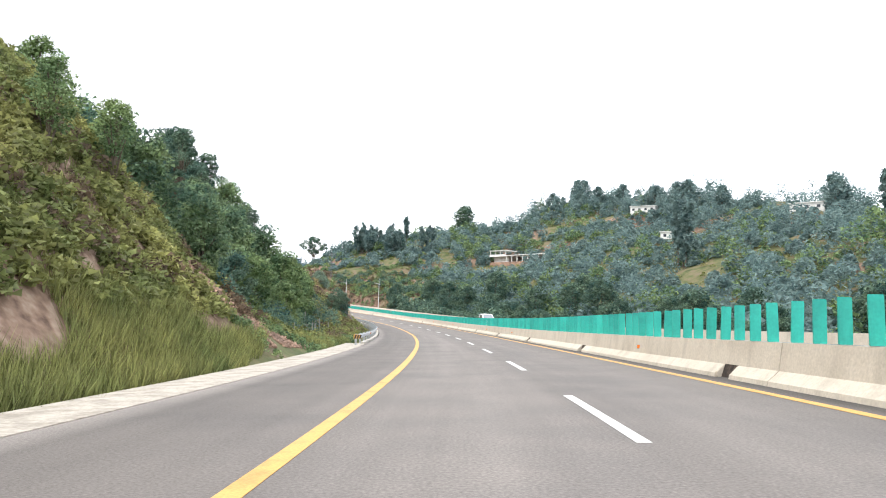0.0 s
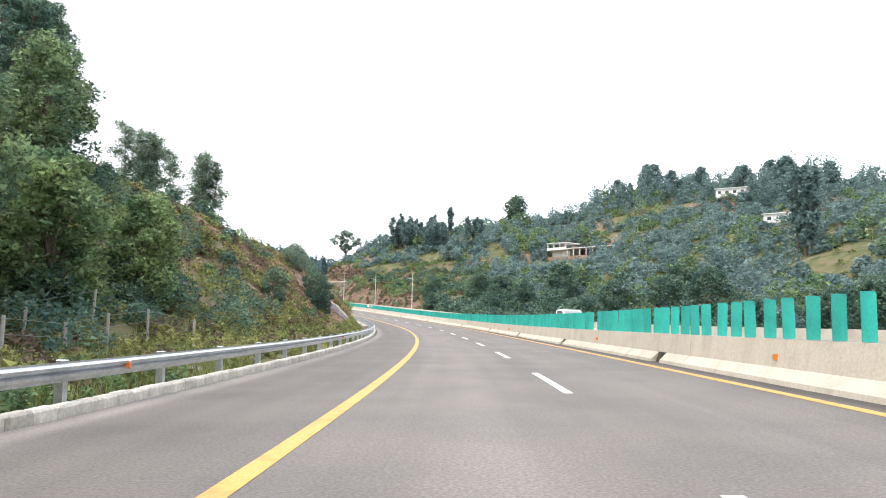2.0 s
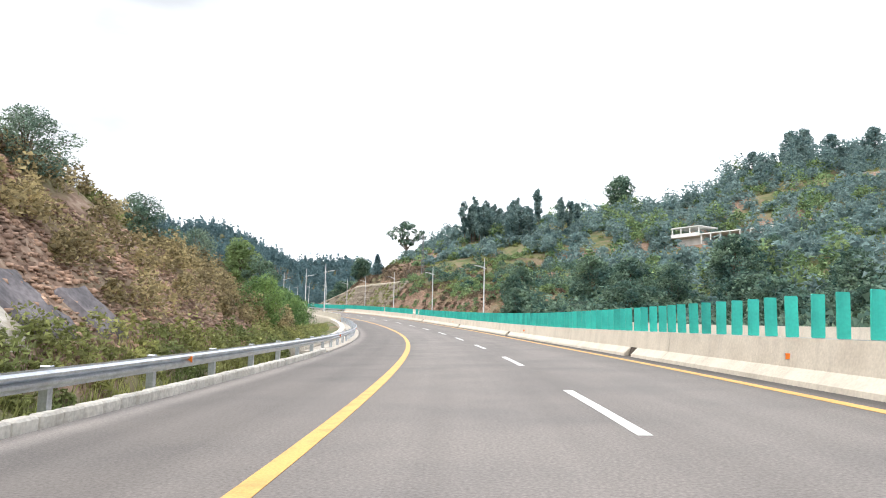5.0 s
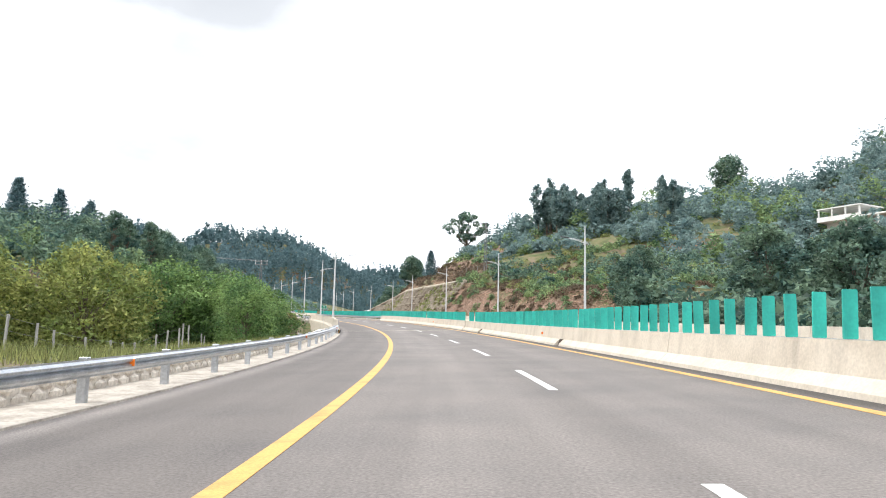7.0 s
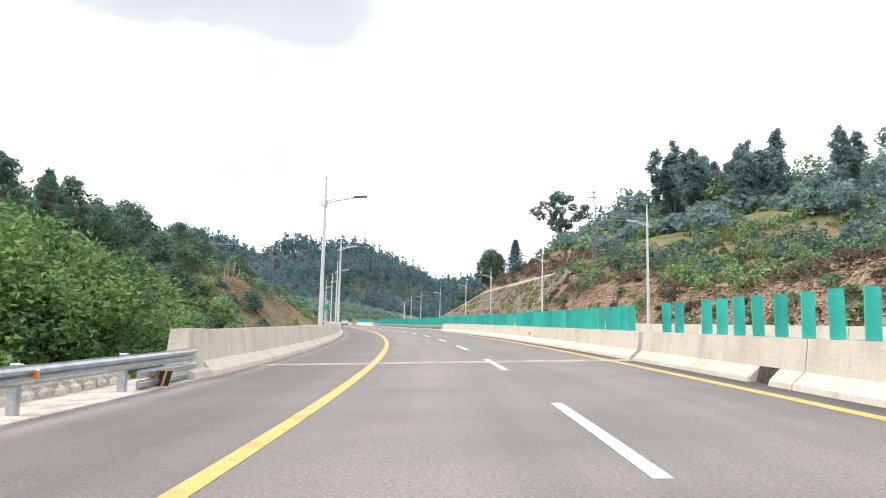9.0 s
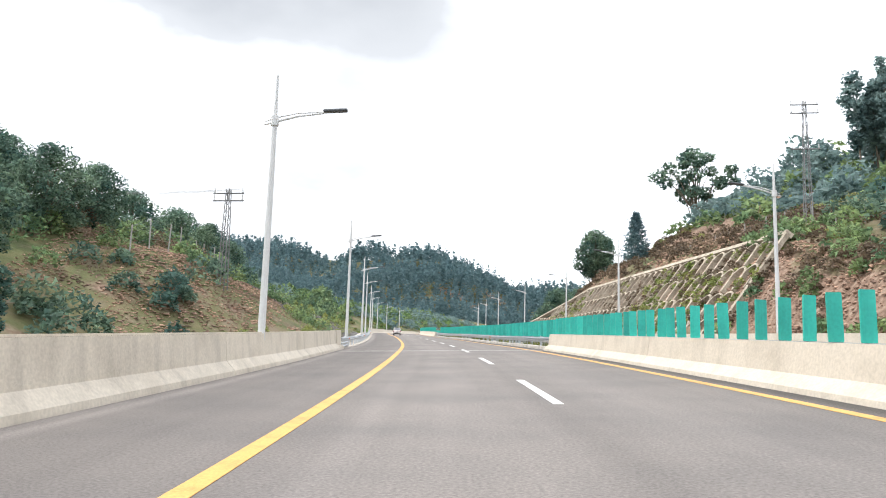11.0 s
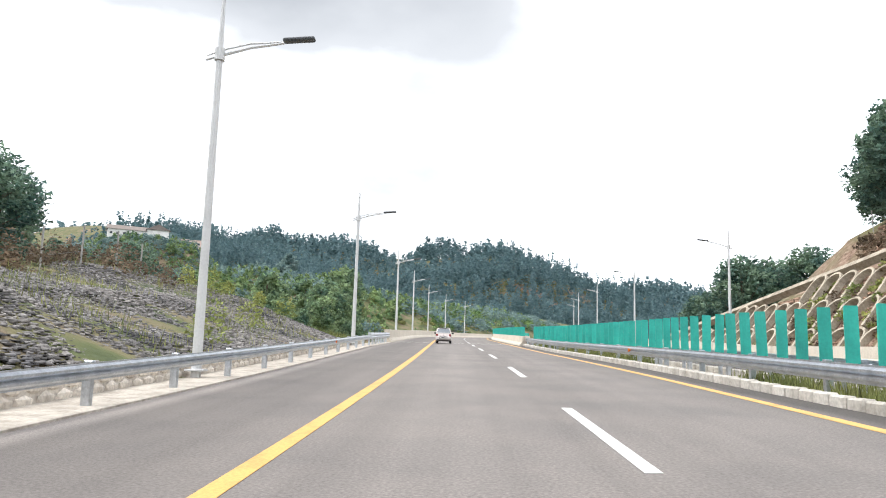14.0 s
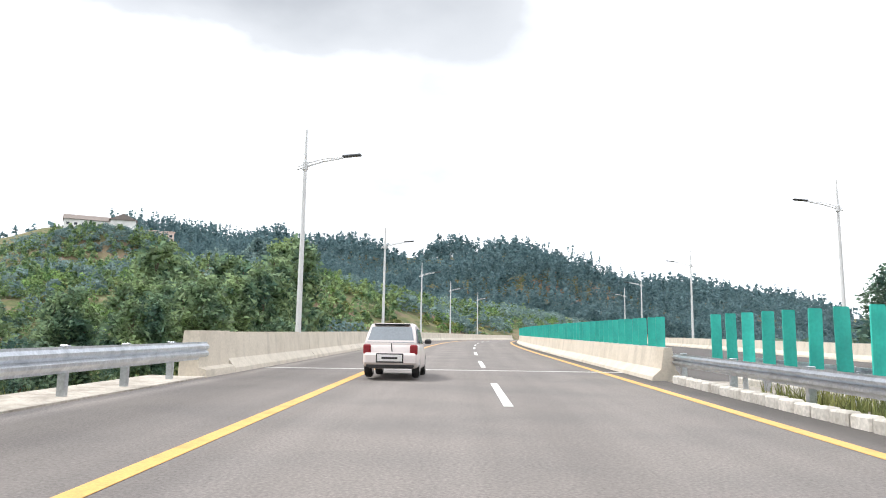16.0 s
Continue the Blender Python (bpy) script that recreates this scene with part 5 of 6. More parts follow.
forest("pine_forest", "dark pine forest on the distant mountain", LEAF_PINE_HAZED, 10500, -330, 760, 330, 130, 27, 2.5, 34, 1.15, 51, 2.0)
forest("pine_forest", "pine forest on the far range", LEAF_PINE_HAZED, 8000, -690, 1110, 480, 260, 45, 5.0, 22, 2.6, 52, 1.3)
forest("pine_forest", "pine forest on the hills beyond the bridge", LEAF_PINE_HAZED, 3600, -40, 1060, 330, 130, 5, 3.8, 24, 1.9, 53, 1.6)
forest("pine_forest", "woods on the house hill", LEAF_MID, 4600, -330, 460, 130, 95, 20, 1.6, 46, 0.55, 54, 0.7)


def grass(name, label, mat, n, s0, s1, d0, d1, height, seed, keep=None, level=None):
    """Upright blades along a verge."""
    rng = np.random.RandomState(seed)
    s, d = rng.uniform(s0, s1, n), rng.uniform(d0, d1, n)
    d = d + np.where(d > 14, drift(s), 0)
    x, y, _ = place(s, d)
    if keep is not None:
        ok = keep(s, d, x, y)
        x, y, s, d = x[ok], y[ok], s[ok], d[ok]
    z = land(x, y) if level is None else place(s, d, level)[2]
    n = len(x)
    a = rng.uniform(0, math.pi, n)
    w, h = 0.012 + 0.014 * rng.rand(n), height * rng.uniform(0.4, 1.3, n)
    dx, dy = np.cos(a) * w, np.sin(a) * w
    lx, ly = rng.normal(size=n) * h * 0.35, rng.normal(size=n) * h * 0.35
    v = np.stack([np.stack([x - dx, y - dy, z - 0.1], 1), np.stack([x + dx, y + dy, z - 0.1], 1), np.stack([x + lx, y + ly, z + h], 1)], 1)
    return tagged(new(name, quad_mesh(name, v, mat)), label, "grass", kind="stuff")


grass("grass", "tall green and yellow weeds beside the apron", GRASS, 60000, -2, 50, -10.2, -7.9, 0.5, 61, lambda s, d, x, y: (ripple(x, y, 4, 21) > np.where((s > 22) & (s < 38), 0.14, -0.2)) & ((d > -9.2) | (s < 22) | (s > 38)))
grass("grass", "grass growing on the first bank", GRASS, 90000, -4, 42, -28, -10.5, 0.3, 62, lambda s, d, x, y: (ripple(x, y, 6, 22) > -0.16) & ((s < 27) | (d < -12.6)))
grass("grass", "weeds behind the guard rail", GRASS, 60000, 46, 150, -12.5, -7.6, 0.3, 63, lambda s, d, x, y: (ripple(x, y, 5, 23) > -0.24) & ((s < 98) | (d > -9.2) | (ripple(x, y, 4, 66) > 0.5)))
grass("grass", "grass on the terraced bank", GRASS, 20000, 80, 150, -30, -10, 0.28, 64, off_cutting(7, 24, -0.05))
grass("grass", "weeds beyond the drain wall", GRASS, 30000, 150, 212, -19, -9.2, 0.4, 65, patchy(5, 25, -0.2))
grass("grass", "grass under the rail by the bridge", GRASS, 24000, 350, 365, -12, -7.9, 0.5, 66)
grass("grass", "weeds in the strip between the median rails", GRASS, 14000, 276, 361, 4.55, 5.6, 0.30, 68, patchy(4, 46, 0.0), 0.06)
grass("grass", "tufts of grass on the rocky bank", GRASS, 9000, 280, 356, -22, -8.9, 0.4, 67, patchy(5, 26, 0.1))


# ---- loose rock on the banks ----


def rubble(name, label, mat, n, s0, s1, d0, d1, size, seed, keep=None, flat=0.5):
    rng = np.random.RandomState(seed)
    s, d = rng.uniform(s0, s1, n), rng.uniform(d0, d1, n)
    d = d + np.where(d > 14, drift(s), 0)
    x, y, _ = place(s, d)
    if keep is not None:
        ok = keep(s, d, x, y)
        x, y = x[ok], y[ok]
    z = land(x, y)
    n = len(x)
    base = np.array([(-1, -1, -1), (1, -1, -1), (1, 1, -1), (-1, 1, -1), (-0.7, -0.7, 0.8), (0.7, -0.7, 0.9), (0.7, 0.7, 0.7), (-0.7, 0.7, 0.8)], float)
    faces = np.array([(0, 3, 2, 1), (4, 5, 6, 7), (0, 1, 5, 4), (1, 2, 6, 5), (2, 3, 7, 6), (3, 0, 4, 7)])
    v = base[None] * (1 + 0.35 * rng.normal(size=(n, 8, 3))) * (size * rng.uniform(0.25, 1.0, (n, 1, 1)) ** 1.5) * np.array([1.0, 0.7, flat])
    a = rng.uniform(0, 6.28, n)
    c, q = np.cos(a)[:, None], np.sin(a)[:, None]
    v = np.stack([v[:, :, 0] * c - v[:, :, 1] * q + x[:, None], v[:, :, 0] * q + v[:, :, 1] * c + y[:, None], v[:, :, 2] + z[:, None] + 0.02], 2)
    f = (faces[None] + 8 * np.arange(n)[:, None, None]).reshape(-1, 4)
    me = bpy.data.meshes.new(name)
    me.vertices.add(n * 8)
    me.vertices.foreach_set("co", v.astype(np.float32).ravel())
    me.loops.add(len(f) * 4)
    me.loops.foreach_set("vertex_index", f.astype(np.int32).ravel())
    me.polygons.add(len(f))
    me.polygons.foreach_set("loop_start", np.arange(0, len(f) * 4, 4, dtype=np.int32))
    me.update(calc_edges=True)
    me.materials.append(mat)
    return tagged(new(name, me), label, "rocks", kind="stuff")


EARTH_STONE = material("earth_stone", (0.37, 0.24, 0.168), rough=0.95, vary=0.25, scale=0.5, fine=12, second=(0.17, 0.115, 0.09), island=0.4)
rubble("rubble", "heap of dark grey broken slate on the roadside bank", ROCK, 62000, 294, 350, -22, -8.2, 0.115, 71, patchy(9, 27, -0.36), 0.26)
rubble("rubble", "brownish broken stone on the roadside bank", EARTH_STONE, 18000, 274, 306, -25, -8.2, 0.12, 72, patchy(9, 28, -0.3), 0.3)
rubble("rubble", "pale grey gravel heap", GRAVEL := material("gravel", (0.31, 0.295, 0.28), rough=0.95, vary=0.2, second=(0.2, 0.19, 0.185), island=0.3), 14000, 312, 356, -20, -8.2, 0.10, 73, patchy(9, 27, -0.12), 0.3)
rubble("rubble", "reddish stones on the bare bank", EARTH_STONE, 15000, 28, 47, -13, -8.8, 0.12, 74, patchy(6, 29, -0.22))
rubble("rubble", "reddish stones on the terraced bank", EARTH_STONE, 46000, 92, 154, -22, -8.6, 0.115, 75, lambda s, d, x, y: (ripple(x, y, 6, 30) > -0.2) | ((s > 104) & (d > -13) & (ripple(x, y, 3, 68) > -0.35)), 0.4)
rubble("rubble", "reddish stones on the cut terrace", EARTH_STONE, 16000, 214, 282, 15.7, 22, 0.12, 76, patchy(6, 31, -0.3), 0.4)
SLATE = material("slate", (0.175, 0.155, 0.16), rough=0.75, vary=0.3, scale=1.4, fine=9, bump=0.5, second=(0.085, 0.078, 0.085), amount=0.5)
QUARTZ = material("quartz", (0.52, 0.48, 0.42), rough=0.8, vary=0.2, scale=3, fine=15, second=(0.34, 0.29, 0.23))


def slab(name, label, mat, s0, s1, d0, d1, lean, lift, seed):
    """A bare rock face on the cutting: worn facets, its rim buried in the bank."""
    rng = np.random.RandomState(seed)
    n, m = max(3, int((s1 - s0) / 0.22)), max(4, int(abs(d1 - d0) / 0.2))
    verts = []
    ledge = np.cumsum(rng.uniform(-0.05, 0.05, n + 1))
    for i in range(n + 1):
        for j in range(m + 1):
            d = d0 + (d1 - d0) * j / m
            s = s0 + (s1 - s0) * i / n + lean * (d - d0) + rng.uniform(-0.05, 0.05)
            x, y, _ = place(s, d)
            rim = i in (0, n) or j in (0, m)
            verts.append((float(x), float(y), float(land([x], [y])[0]) + (-0.25 if rim else lift + ledge[i] + rng.uniform(-0.05, 0.05))))
    faces = [(i * (m + 1) + j, (i + 1) * (m + 1) + j, (i + 1) * (m + 1) + j + 1, i * (m + 1) + j + 1) for i in range(n) for j in range(m)]
    return tagged(new(name, mesh_of(name, verts, faces, mat)), label, "rock")


for k, (s0, s1, d1) in enumerate(((113.2, 116.4, -11.3), (116.9, 119.6, -11.0), (120.4, 122.6, -10.6), (123.0, 124.6, -10.3))):
    slab("rock_outcrop", "dark purplish slate face bared in the earth cutting", SLATE, s0, s1, -9.1, d1, 0.55, 0.16, 120 + k)
slab("rock_vein", "pale broken vein of stone between the slate faces", QUARTZ, 119.4, 120.3, -9.0, -10.9, 0.55, 0.22, 131)
slab("rock_vein", "thin pale vein of stone between the slate faces", QUARTZ, 116.3, 116.9, -9.1, -11.2, 0.55, 0.18, 132)
rubble("rubble", "pale stones along the drain behind the rail", GRAVEL, 1000, 52, 100, -10.6, -8.6, 0.16, 77, patchy(6, 32, -0.1))

rubble("rubble", "crumbling brown soil on the framed slope", EARTH_STONE, 16000, 282, 372, 15.8, 20.7, 0.13, 78, patchy(5, 47, -0.15))
rubble("rubble", "brown stones on the bare slope above the frame", EARTH_STONE, 5000, 285, 350, 21.9, 30, 0.22, 79, patchy(6, 48, -0.15))

# ---- framed slope ----


def slope_top(s):
    return float(np.interp(s, [282, 336, 374], [7.2, 7.2, 0.8]))


def slope_pose(s, length):
    """A place on the slope, length metres up it, x along the road and y up the slope."""
    rise, run = 7.2, 5.3
    full = math.hypot(rise, run)
    x, y, z = place(s, 15.6 + float(drift(s)) + run * length / full, 0.06 + rise * length / full)
    psi = math.degrees(float(np.interp(s, LINE_S, LINE_PSI)))
    return pose(float(x), float(y), float(z), 0, 0, psi - 90) @ pose(0, 0, 0, math.degrees(math.atan2(rise, run)), 0, 0)


def arch_mesh(width, height, thick, depth):
    """A round-headed concrete rib frame."""
    outer, inner = [], []
    r, rise = width / 2, height - width * 0.42
    for k in range(9):
        a = math.pi * k / 8
        outer.append((r * math.cos(a), rise + width * 0.42 * math.sin(a)))
        inner.append(((r - thick) * math.cos(a), rise + (width * 0.42 - thick) * math.sin(a)))
    outer = [(r, 0)] + outer + [(-r, 0)]
    inner = [(r - thick, 0)] + inner + [(-r + thick, 0)]
    verts, faces = [], []
    for z in (depth, -0.25):
        verts += [(x, y, z) for x, y in outer] + [(x, y, z) for x, y in inner]
    n = len(outer)
    for k in range(n - 1):
        faces += [(k, k + 1, n + k + 1, n + k), (2 * n + k, k + 2 * n + n, k + 2 * n + n + 1, 2 * n + k + 1),
                  (k + 1, k, 2 * n + k, 2 * n + k + 1), (n + k, n + k + 1, 3 * n + k + 1, 3 * n + k)]
    faces += [(0, n, 3 * n, 2 * n), (n - 1, 3 * n - 1, 4 * n - 1, 2 * n - 1)]
    me = mesh_of("arch", verts, faces, GRID_CONCRETE)
    bm = bmesh.new()
    bm.from_mesh(me)
    bmesh.ops.recalc_face_normals(bm, faces=bm.faces)
    bm.to_mesh(me)
    bm.free()
    return me


frame_thing = thing("slope_frame", "terraced cutting faced with rows of pale concrete arches", "retaining slope", kind="structure")
arch = arch_mesh(1.8, 2.12, 0.14, 0.16)
for row in range(4):
    s = 283.2 + (row % 2) * 0.9
    while s < 372:
        if (row + 1) * 2.2 <= slope_top(s) / 7.2 * 8.94 + 0.4:
            ob = new("arch", arch)
            ob.parent, ob.matrix_basis = frame_thing, slope_pose(s, row * 2.2 + 0.05)
        s += 1.8
for s0, s1 in ((282.0, 336), (336, 373.5)):
    pts = [(s, slope_top(s) / 7.2 * 8.94) for s in np.linspace(s0, s1, 14)]
    verts, faces = [], []
    for s, length in pts:
        m = slope_pose(s, length)
        for v in ((0, -0.05, 0.14), (0, 0.3, 0.14), (0, 0.3, -0.4), (0, -0.05, -0.4)):
            verts.append(m @ Vector(v))
    for k in range(len(pts) - 1):
        for q in range(4):
            faces.append((4 * k + q, 4 * k + (q + 1) % 4, 4 * k + 4 + (q + 1) % 4, 4 * k + 4 + q))
    faces += [(3, 2, 1, 0), tuple(4 * (len(pts) - 1) + q for q in range(4))]
    part("coping", mesh_of("coping", verts, faces, GRID_CONCRETE), frame_thing)
edge = bmesh.new()
box(edge, 0, 4.5, 0.02, 0.4, 9.1, 0.3)
ob = part("edge_beam", edge, frame_thing, mat=GRID_CONCRETE)
ob.matrix_basis = slope_pose(282.0, 0)

# ---- fences ----
POST_CONCRETE = material("post_concrete", (0.34, 0.33, 0.31), rough=0.9, vary=0.15, scale=3, fine=20)
WIRE = material("fence_wire", (0.25, 0.25, 0.25), rough=0.5, vary=0.1, metal=0.6, bump=0)


def wire_fence(label, stations, d, height, wires=3):
    top = thing("fence", label, "fence")
    post_me = bpy.data.meshes.new("post")
    bm = box(bmesh.new(), 0, 0, height / 2 - 0.3, 0.075, 0.075, height + 0.6, 0.01)
    bm.to_mesh(post_me)
    bm.free()
    post_me.materials.append(POST_CONCRETE)
    feet = []
    for s in stations:
        x, y, z = on_land(s, d + random.uniform(-0.3, 0.3), 0)
        ob = new("post", post_me)
        ob.parent, ob.matrix_basis = top, pose(x, y, z, random.uniform(-2, 2), random.uniform(-2, 2), random.uniform(0, 30))
        feet.append(Vector((x, y, z)))
    for k in range(wires):
        h = height * (0.35 + 0.6 * k / max(1, wires - 1))
        part("wire", tube(bmesh.new(), [p + Vector((0, 0, h)) for p in feet], [0.005] * len(feet), 4), top, mat=WIRE)


wire_fence("wire fence on pale concrete posts beside the trees", list(np.arange(50, 72, 2.9)), -11.6, 1.15)
wire_fence("second wire fence on concrete posts at the wood's edge", list(np.arange(56, 69, 3.3)), -13.2, 1.2, 2)
wire_fence("wire fence with thin pale posts before the bushes", list(np.arange(168, 204, 2.2)), -15.5, 1.4)
wire_fence("tall wire fence with pale posts on the rocky bank", list(np.arange(283, 345, 3.6)), -20.5, 2.1, 4)
wire_fence("wire fence along the top of the framed slope", list(np.arange(284, 352, 3.2)), 27.5, 1.4)

# ---- pylons ----
STEEL_GREY = material("weathered_steel", (0.22, 0.22, 0.22), rough=0.6, vary=0.2, metal=0.4, bump=0.05)


def pylon(label, x, y, height, arms):
    z = float(land([x], [y])[0]) - 0.2
    top = thing("power_pylon", label, "pylon", pose(x, y, z, 0, 0, 20))
    bw, tw = 0.28, 0.12
    for a, b in ((1, 1), (1, -1), (-1, 1), (-1, -1)):
        part("leg", tube(bmesh.new(), [(a * bw, b * bw, -0.3), (a * tw, b * tw, height)], [0.04, 0.03], 5), top, mat=STEEL_GREY)
    n = 12
    for k in range(n):
        z0, z1 = height * k / n, height * (k + 1) / n
        w0, w1 = bw + (tw - bw) * k / n, bw + (tw - bw) * (k + 1) / n
        bm = bmesh.new()
        for a in (-1, 1):
            tube(bm, [(-w0, a * w0, z0), (w1, a * w1, z1)], [0.015, 0.015], 4)
            tube(bm, [(a * w0, w0, z0), (a * w1, -w1, z1)], [0.015, 0.015], 4)
        part("brace", bm, top, mat=STEEL_GREY)
    for h in arms:
        part("cross_arm", tube(bmesh.new(), [(-1.1, 0, h), (1.1, 0, h)], [0.06, 0.06], 5), top, mat=STEEL_GREY)
        for a in (-1.0, 0.0, 1.0):
            part("insulator", tube(bmesh.new(), [(a, 0, h + 0.05), (a, 0, h + 0.4)], [0.06, 0.04], 6), top, mat=POLE_PAINT)
    return top, Vector((x, y, z + max(arms)))


pylon_left, tip_left = pylon("dark lattice power pole on the rocky bank", -81, 264.4, 6.9, (6.6, 6.1))
pylon_right, tip_right = pylon("slim lattice power pole above the cutting", -46.7, 292.6, 10.2, (9.9, 9.2, 6.2))


def cable(a, b, sag):
    top = thing("power_cable", "thin sagging overhead power cable between poles", "cable")
    pts = [a.lerp(b, k / 12) - Vector((0, 0, sag * 4 * (k / 12) * (1 - k / 12))) for k in range(13)]
    part("wire", tube(bmesh.new(), pts, [0.014] * 13, 4), top, mat=WIRE)


for off in (-1.0, 0.0, 1.0):
    cable(tip_left + Vector((off, 0, 0.2)), Vector((-165 + off, 268, 28)), 2.5)

# ---- kilometre sign ----
SIGN_GREEN = material("sign_green", (0.01, 0.22, 0.13), rough=0.4, vary=0.05, bump=0)
sign = thing("kilometre_sign", "green shield-shaped kilometre sign with white border and number", "road sign", stand(244.0, -7.4, 1.0) @ Matrix.Diagonal((0.46, 0.46, 0.46, 1)))
part("post", tube(bmesh.new(), [(0, 0.04, -2.9), (0, 0.04, 2.6)], [0.04, 0.04], 8), sign, mat=GALVANISED)
for name, grow, y, mat in (("border", 0.0, 0.0, WHITE_LINE), ("plate", 0.05, -0.006, SIGN_GREEN)):
    bm = bmesh.new()
    pts = [(-0.7, 3.0), (0.7, 3.0), (0.7, 2.25), (0.0, 1.85), (-0.7, 2.25)]
    pts = [(x * (1 - grow * 1.3), 2.5 + (z - 2.5) * (1 - grow * 1.7)) for x, z in pts]
    vs = [bm.verts.new((x, y, z)) for x, z in pts]
    face = bm.faces.new(vs[::-1])
    solid = bmesh.ops.extrude_face_region(bm, geom=[face])
    bmesh.ops.translate(bm, verts=[v for v in solid["geom"] if isinstance(v, bmesh.types.BMVert)], vec=(0, 0.02, 0))
    bmesh.ops.recalc_face_normals(bm, faces=bm.faces)
    part(name, bm, sign, mat=mat)


def lettering(text, size, parent, m, mat):
    cu = bpy.data.curves.new("lettering", "FONT")
    cu.body, cu.size, cu.align_x, cu.align_y, cu.extrude = text, size, "CENTER", "CENTER", 0.002
    cu.materials.append(mat)
    ob = new("lettering", cu)
    ob.parent, ob.matrix_basis = parent, m
    return ob


lettering("72", 0.62, sign, pose(0, -0.014, 2.62, 90, 0, 0), WHITE_LINE)
part("word_bar", box(bmesh.new(), 0, -0.012, 2.22, 0.42, 0.006, 0.1), sign, "white bar of small writing", mat=WHITE_LINE)

# ---- buildings ----
WHITE_WALL = material("white_wall", (0.72, 0.71, 0.68), rough=0.8, vary=0.08, scale=0.5, fine=6, second=(0.58, 0.57, 0.54))
PINK_WALL = material("pink_wall", (0.72, 0.55, 0.48), rough=0.8, vary=0.08, scale=0.5, fine=6)
ROOF_GREY = material("roof_grey", (0.20, 0.17, 0.15), rough=0.8, vary=0.15, scale=1, fine=8)
WINDOW_DARK = material("window_dark", (0.05, 0.06, 0.07), rough=0.2, vary=0.1, bump=0)


def house(label, x, y, z, turn, long, deep, high, wall_mat, windows=3, gable=False, storeys=1):
    top = thing("house", label, "house", pose(x, y, z, 0, 0, turn))
    part("wall", box(bmesh.new(), 0, 0, high / 2 - 1.0, long, deep, high + 2.0, 0.03), top, mat=wall_mat)
    if gable:
        bm = bmesh.new()
        vs = [bm.verts.new(c) for c in ((-long / 2 - 0.5, -deep / 2 - 0.6, high), (long / 2 + 0.5, -deep / 2 - 0.6, high), (long / 2 + 0.5, deep / 2 + 0.6, high), (-long / 2 - 0.5, deep / 2 + 0.6, high),
                                        (-long / 2 - 0.5, 0, high + deep * 0.28), (long / 2 + 0.5, 0, high + deep * 0.28))]
        for f in ((0, 1, 5, 4), (2, 3, 4, 5), (0, 4, 3), (1, 2, 5), (3, 2, 1, 0)):
            bm.faces.new([vs[k] for k in f])
        part("roof", bm, top, "dark pitched roof", mat=ROOF_GREY)
    else:
        part("roof", box(bmesh.new(), 0, 0, high + 0.12, long + 0.8, deep + 0.8, 0.25, 0.03), top, "flat concrete roof slab", mat=wall_mat)
    for st in range(storeys):
        for k in range(windows):
            wx = -long / 2 + long * (k + 0.5) / windows
            wz = high / storeys * (st + 0.55)
            w = part("window", box(bmesh.new(), wx, -deep / 2 - 0.005, wz, 1.2, 0.06, 1.1), top, mat=WHITE_WALL)
            part("pane", box(bmesh.new(), wx, -deep / 2 - 0.03, wz, 1.0, 0.04, 0.9), w, "dark window glass", mat=WINDOW_DARK)
    return top


def ground_at(x, y):
    return float(land([x], [y])[0])


def frame_building(x, y, z, turn):
    """An unfinished block: a two-storey end and a long open row of pillars under a slab."""
    top = thing("unfinished_building", "unfinished white concrete building with an open row of pillars", "building", pose(x, y, z, 0, 0, turn) @ Matrix.Diagonal((0.83, 0.83, 0.83, 1)))
    part("platform", box(bmesh.new(), 0, 0, -2.0, 36, 9, 4.0, 0.05), top, "earth-coloured retaining platform", mat=EARTH_STONE)
    part("wall", box(bmesh.new(), -12.5, 1.5, 1.4, 10, 6, 2.8, 0.03), top, mat=WHITE_WALL)
    part("slab", box(bmesh.new(), -12.5, 0, 2.95, 11, 9, 0.3, 0.03), top, mat=WHITE_WALL)
    part("slab", box(bmesh.new(), -12.5, 0, 5.9, 11, 9, 0.3, 0.03), top, mat=WHITE_WALL)
    part("parapet", box(bmesh.new(), -12.5, -4.4, 3.5, 11, 0.15, 0.9, 0.02), top, mat=WHITE_WALL)
    part("slab", box(bmesh.new(), 5.5, 0, 3.2, 25, 9, 0.35, 0.03), top, mat=WHITE_WALL)
    # dark grey wall: shade of the open row is put into its colour
    part("back_wall", box(bmesh.new(), 5.5, 4.3, 1.6, 25, 0.2, 3.2), top, "back wall coloured dark for the shaded interior", mat=ROOF_GREY)
    for k in range(8):
        part("pillar", box(bmesh.new(), -6.5 + k * 3.4, -4.2, 1.5, 0.35, 0.35, 3.1), top, mat=WHITE_WALL)
    for k in range(4):
        part("pillar", box(bmesh.new(), -17.6 + k * 3.4, -4.2, 4.4, 0.3, 0.3, 2.7), top, mat=WHITE_WALL)


frame_building(30.6, 300.9, 22.9, -46.2)
house("low white house with a flat roof on the hillside", 76.2, 243.5, 27.6, -35, 9, 5, 2.5, WHITE_WALL, 3)
house("long white house near the hill crest", 80.4, 299.4, 44.2, -30, 10, 5, 2.6, WHITE_WALL, 4)
house("small stone hut below a round tree", 8, 374, 41.0, -15, 4, 4, 2.3, PINK_WALL, 1)
house("pale house half hidden on the crest", 112, 226, 35.5, -40, 10, 5, 2.6, WHITE_WALL, 3)
z_hill = ground_at(-345, 462) + 1.8
house("large old white house with a dark pitched roof on the hilltop", -356, 459, z_hill, 61, 15, 8, 3.6, WHITE_WALL, 6, True)
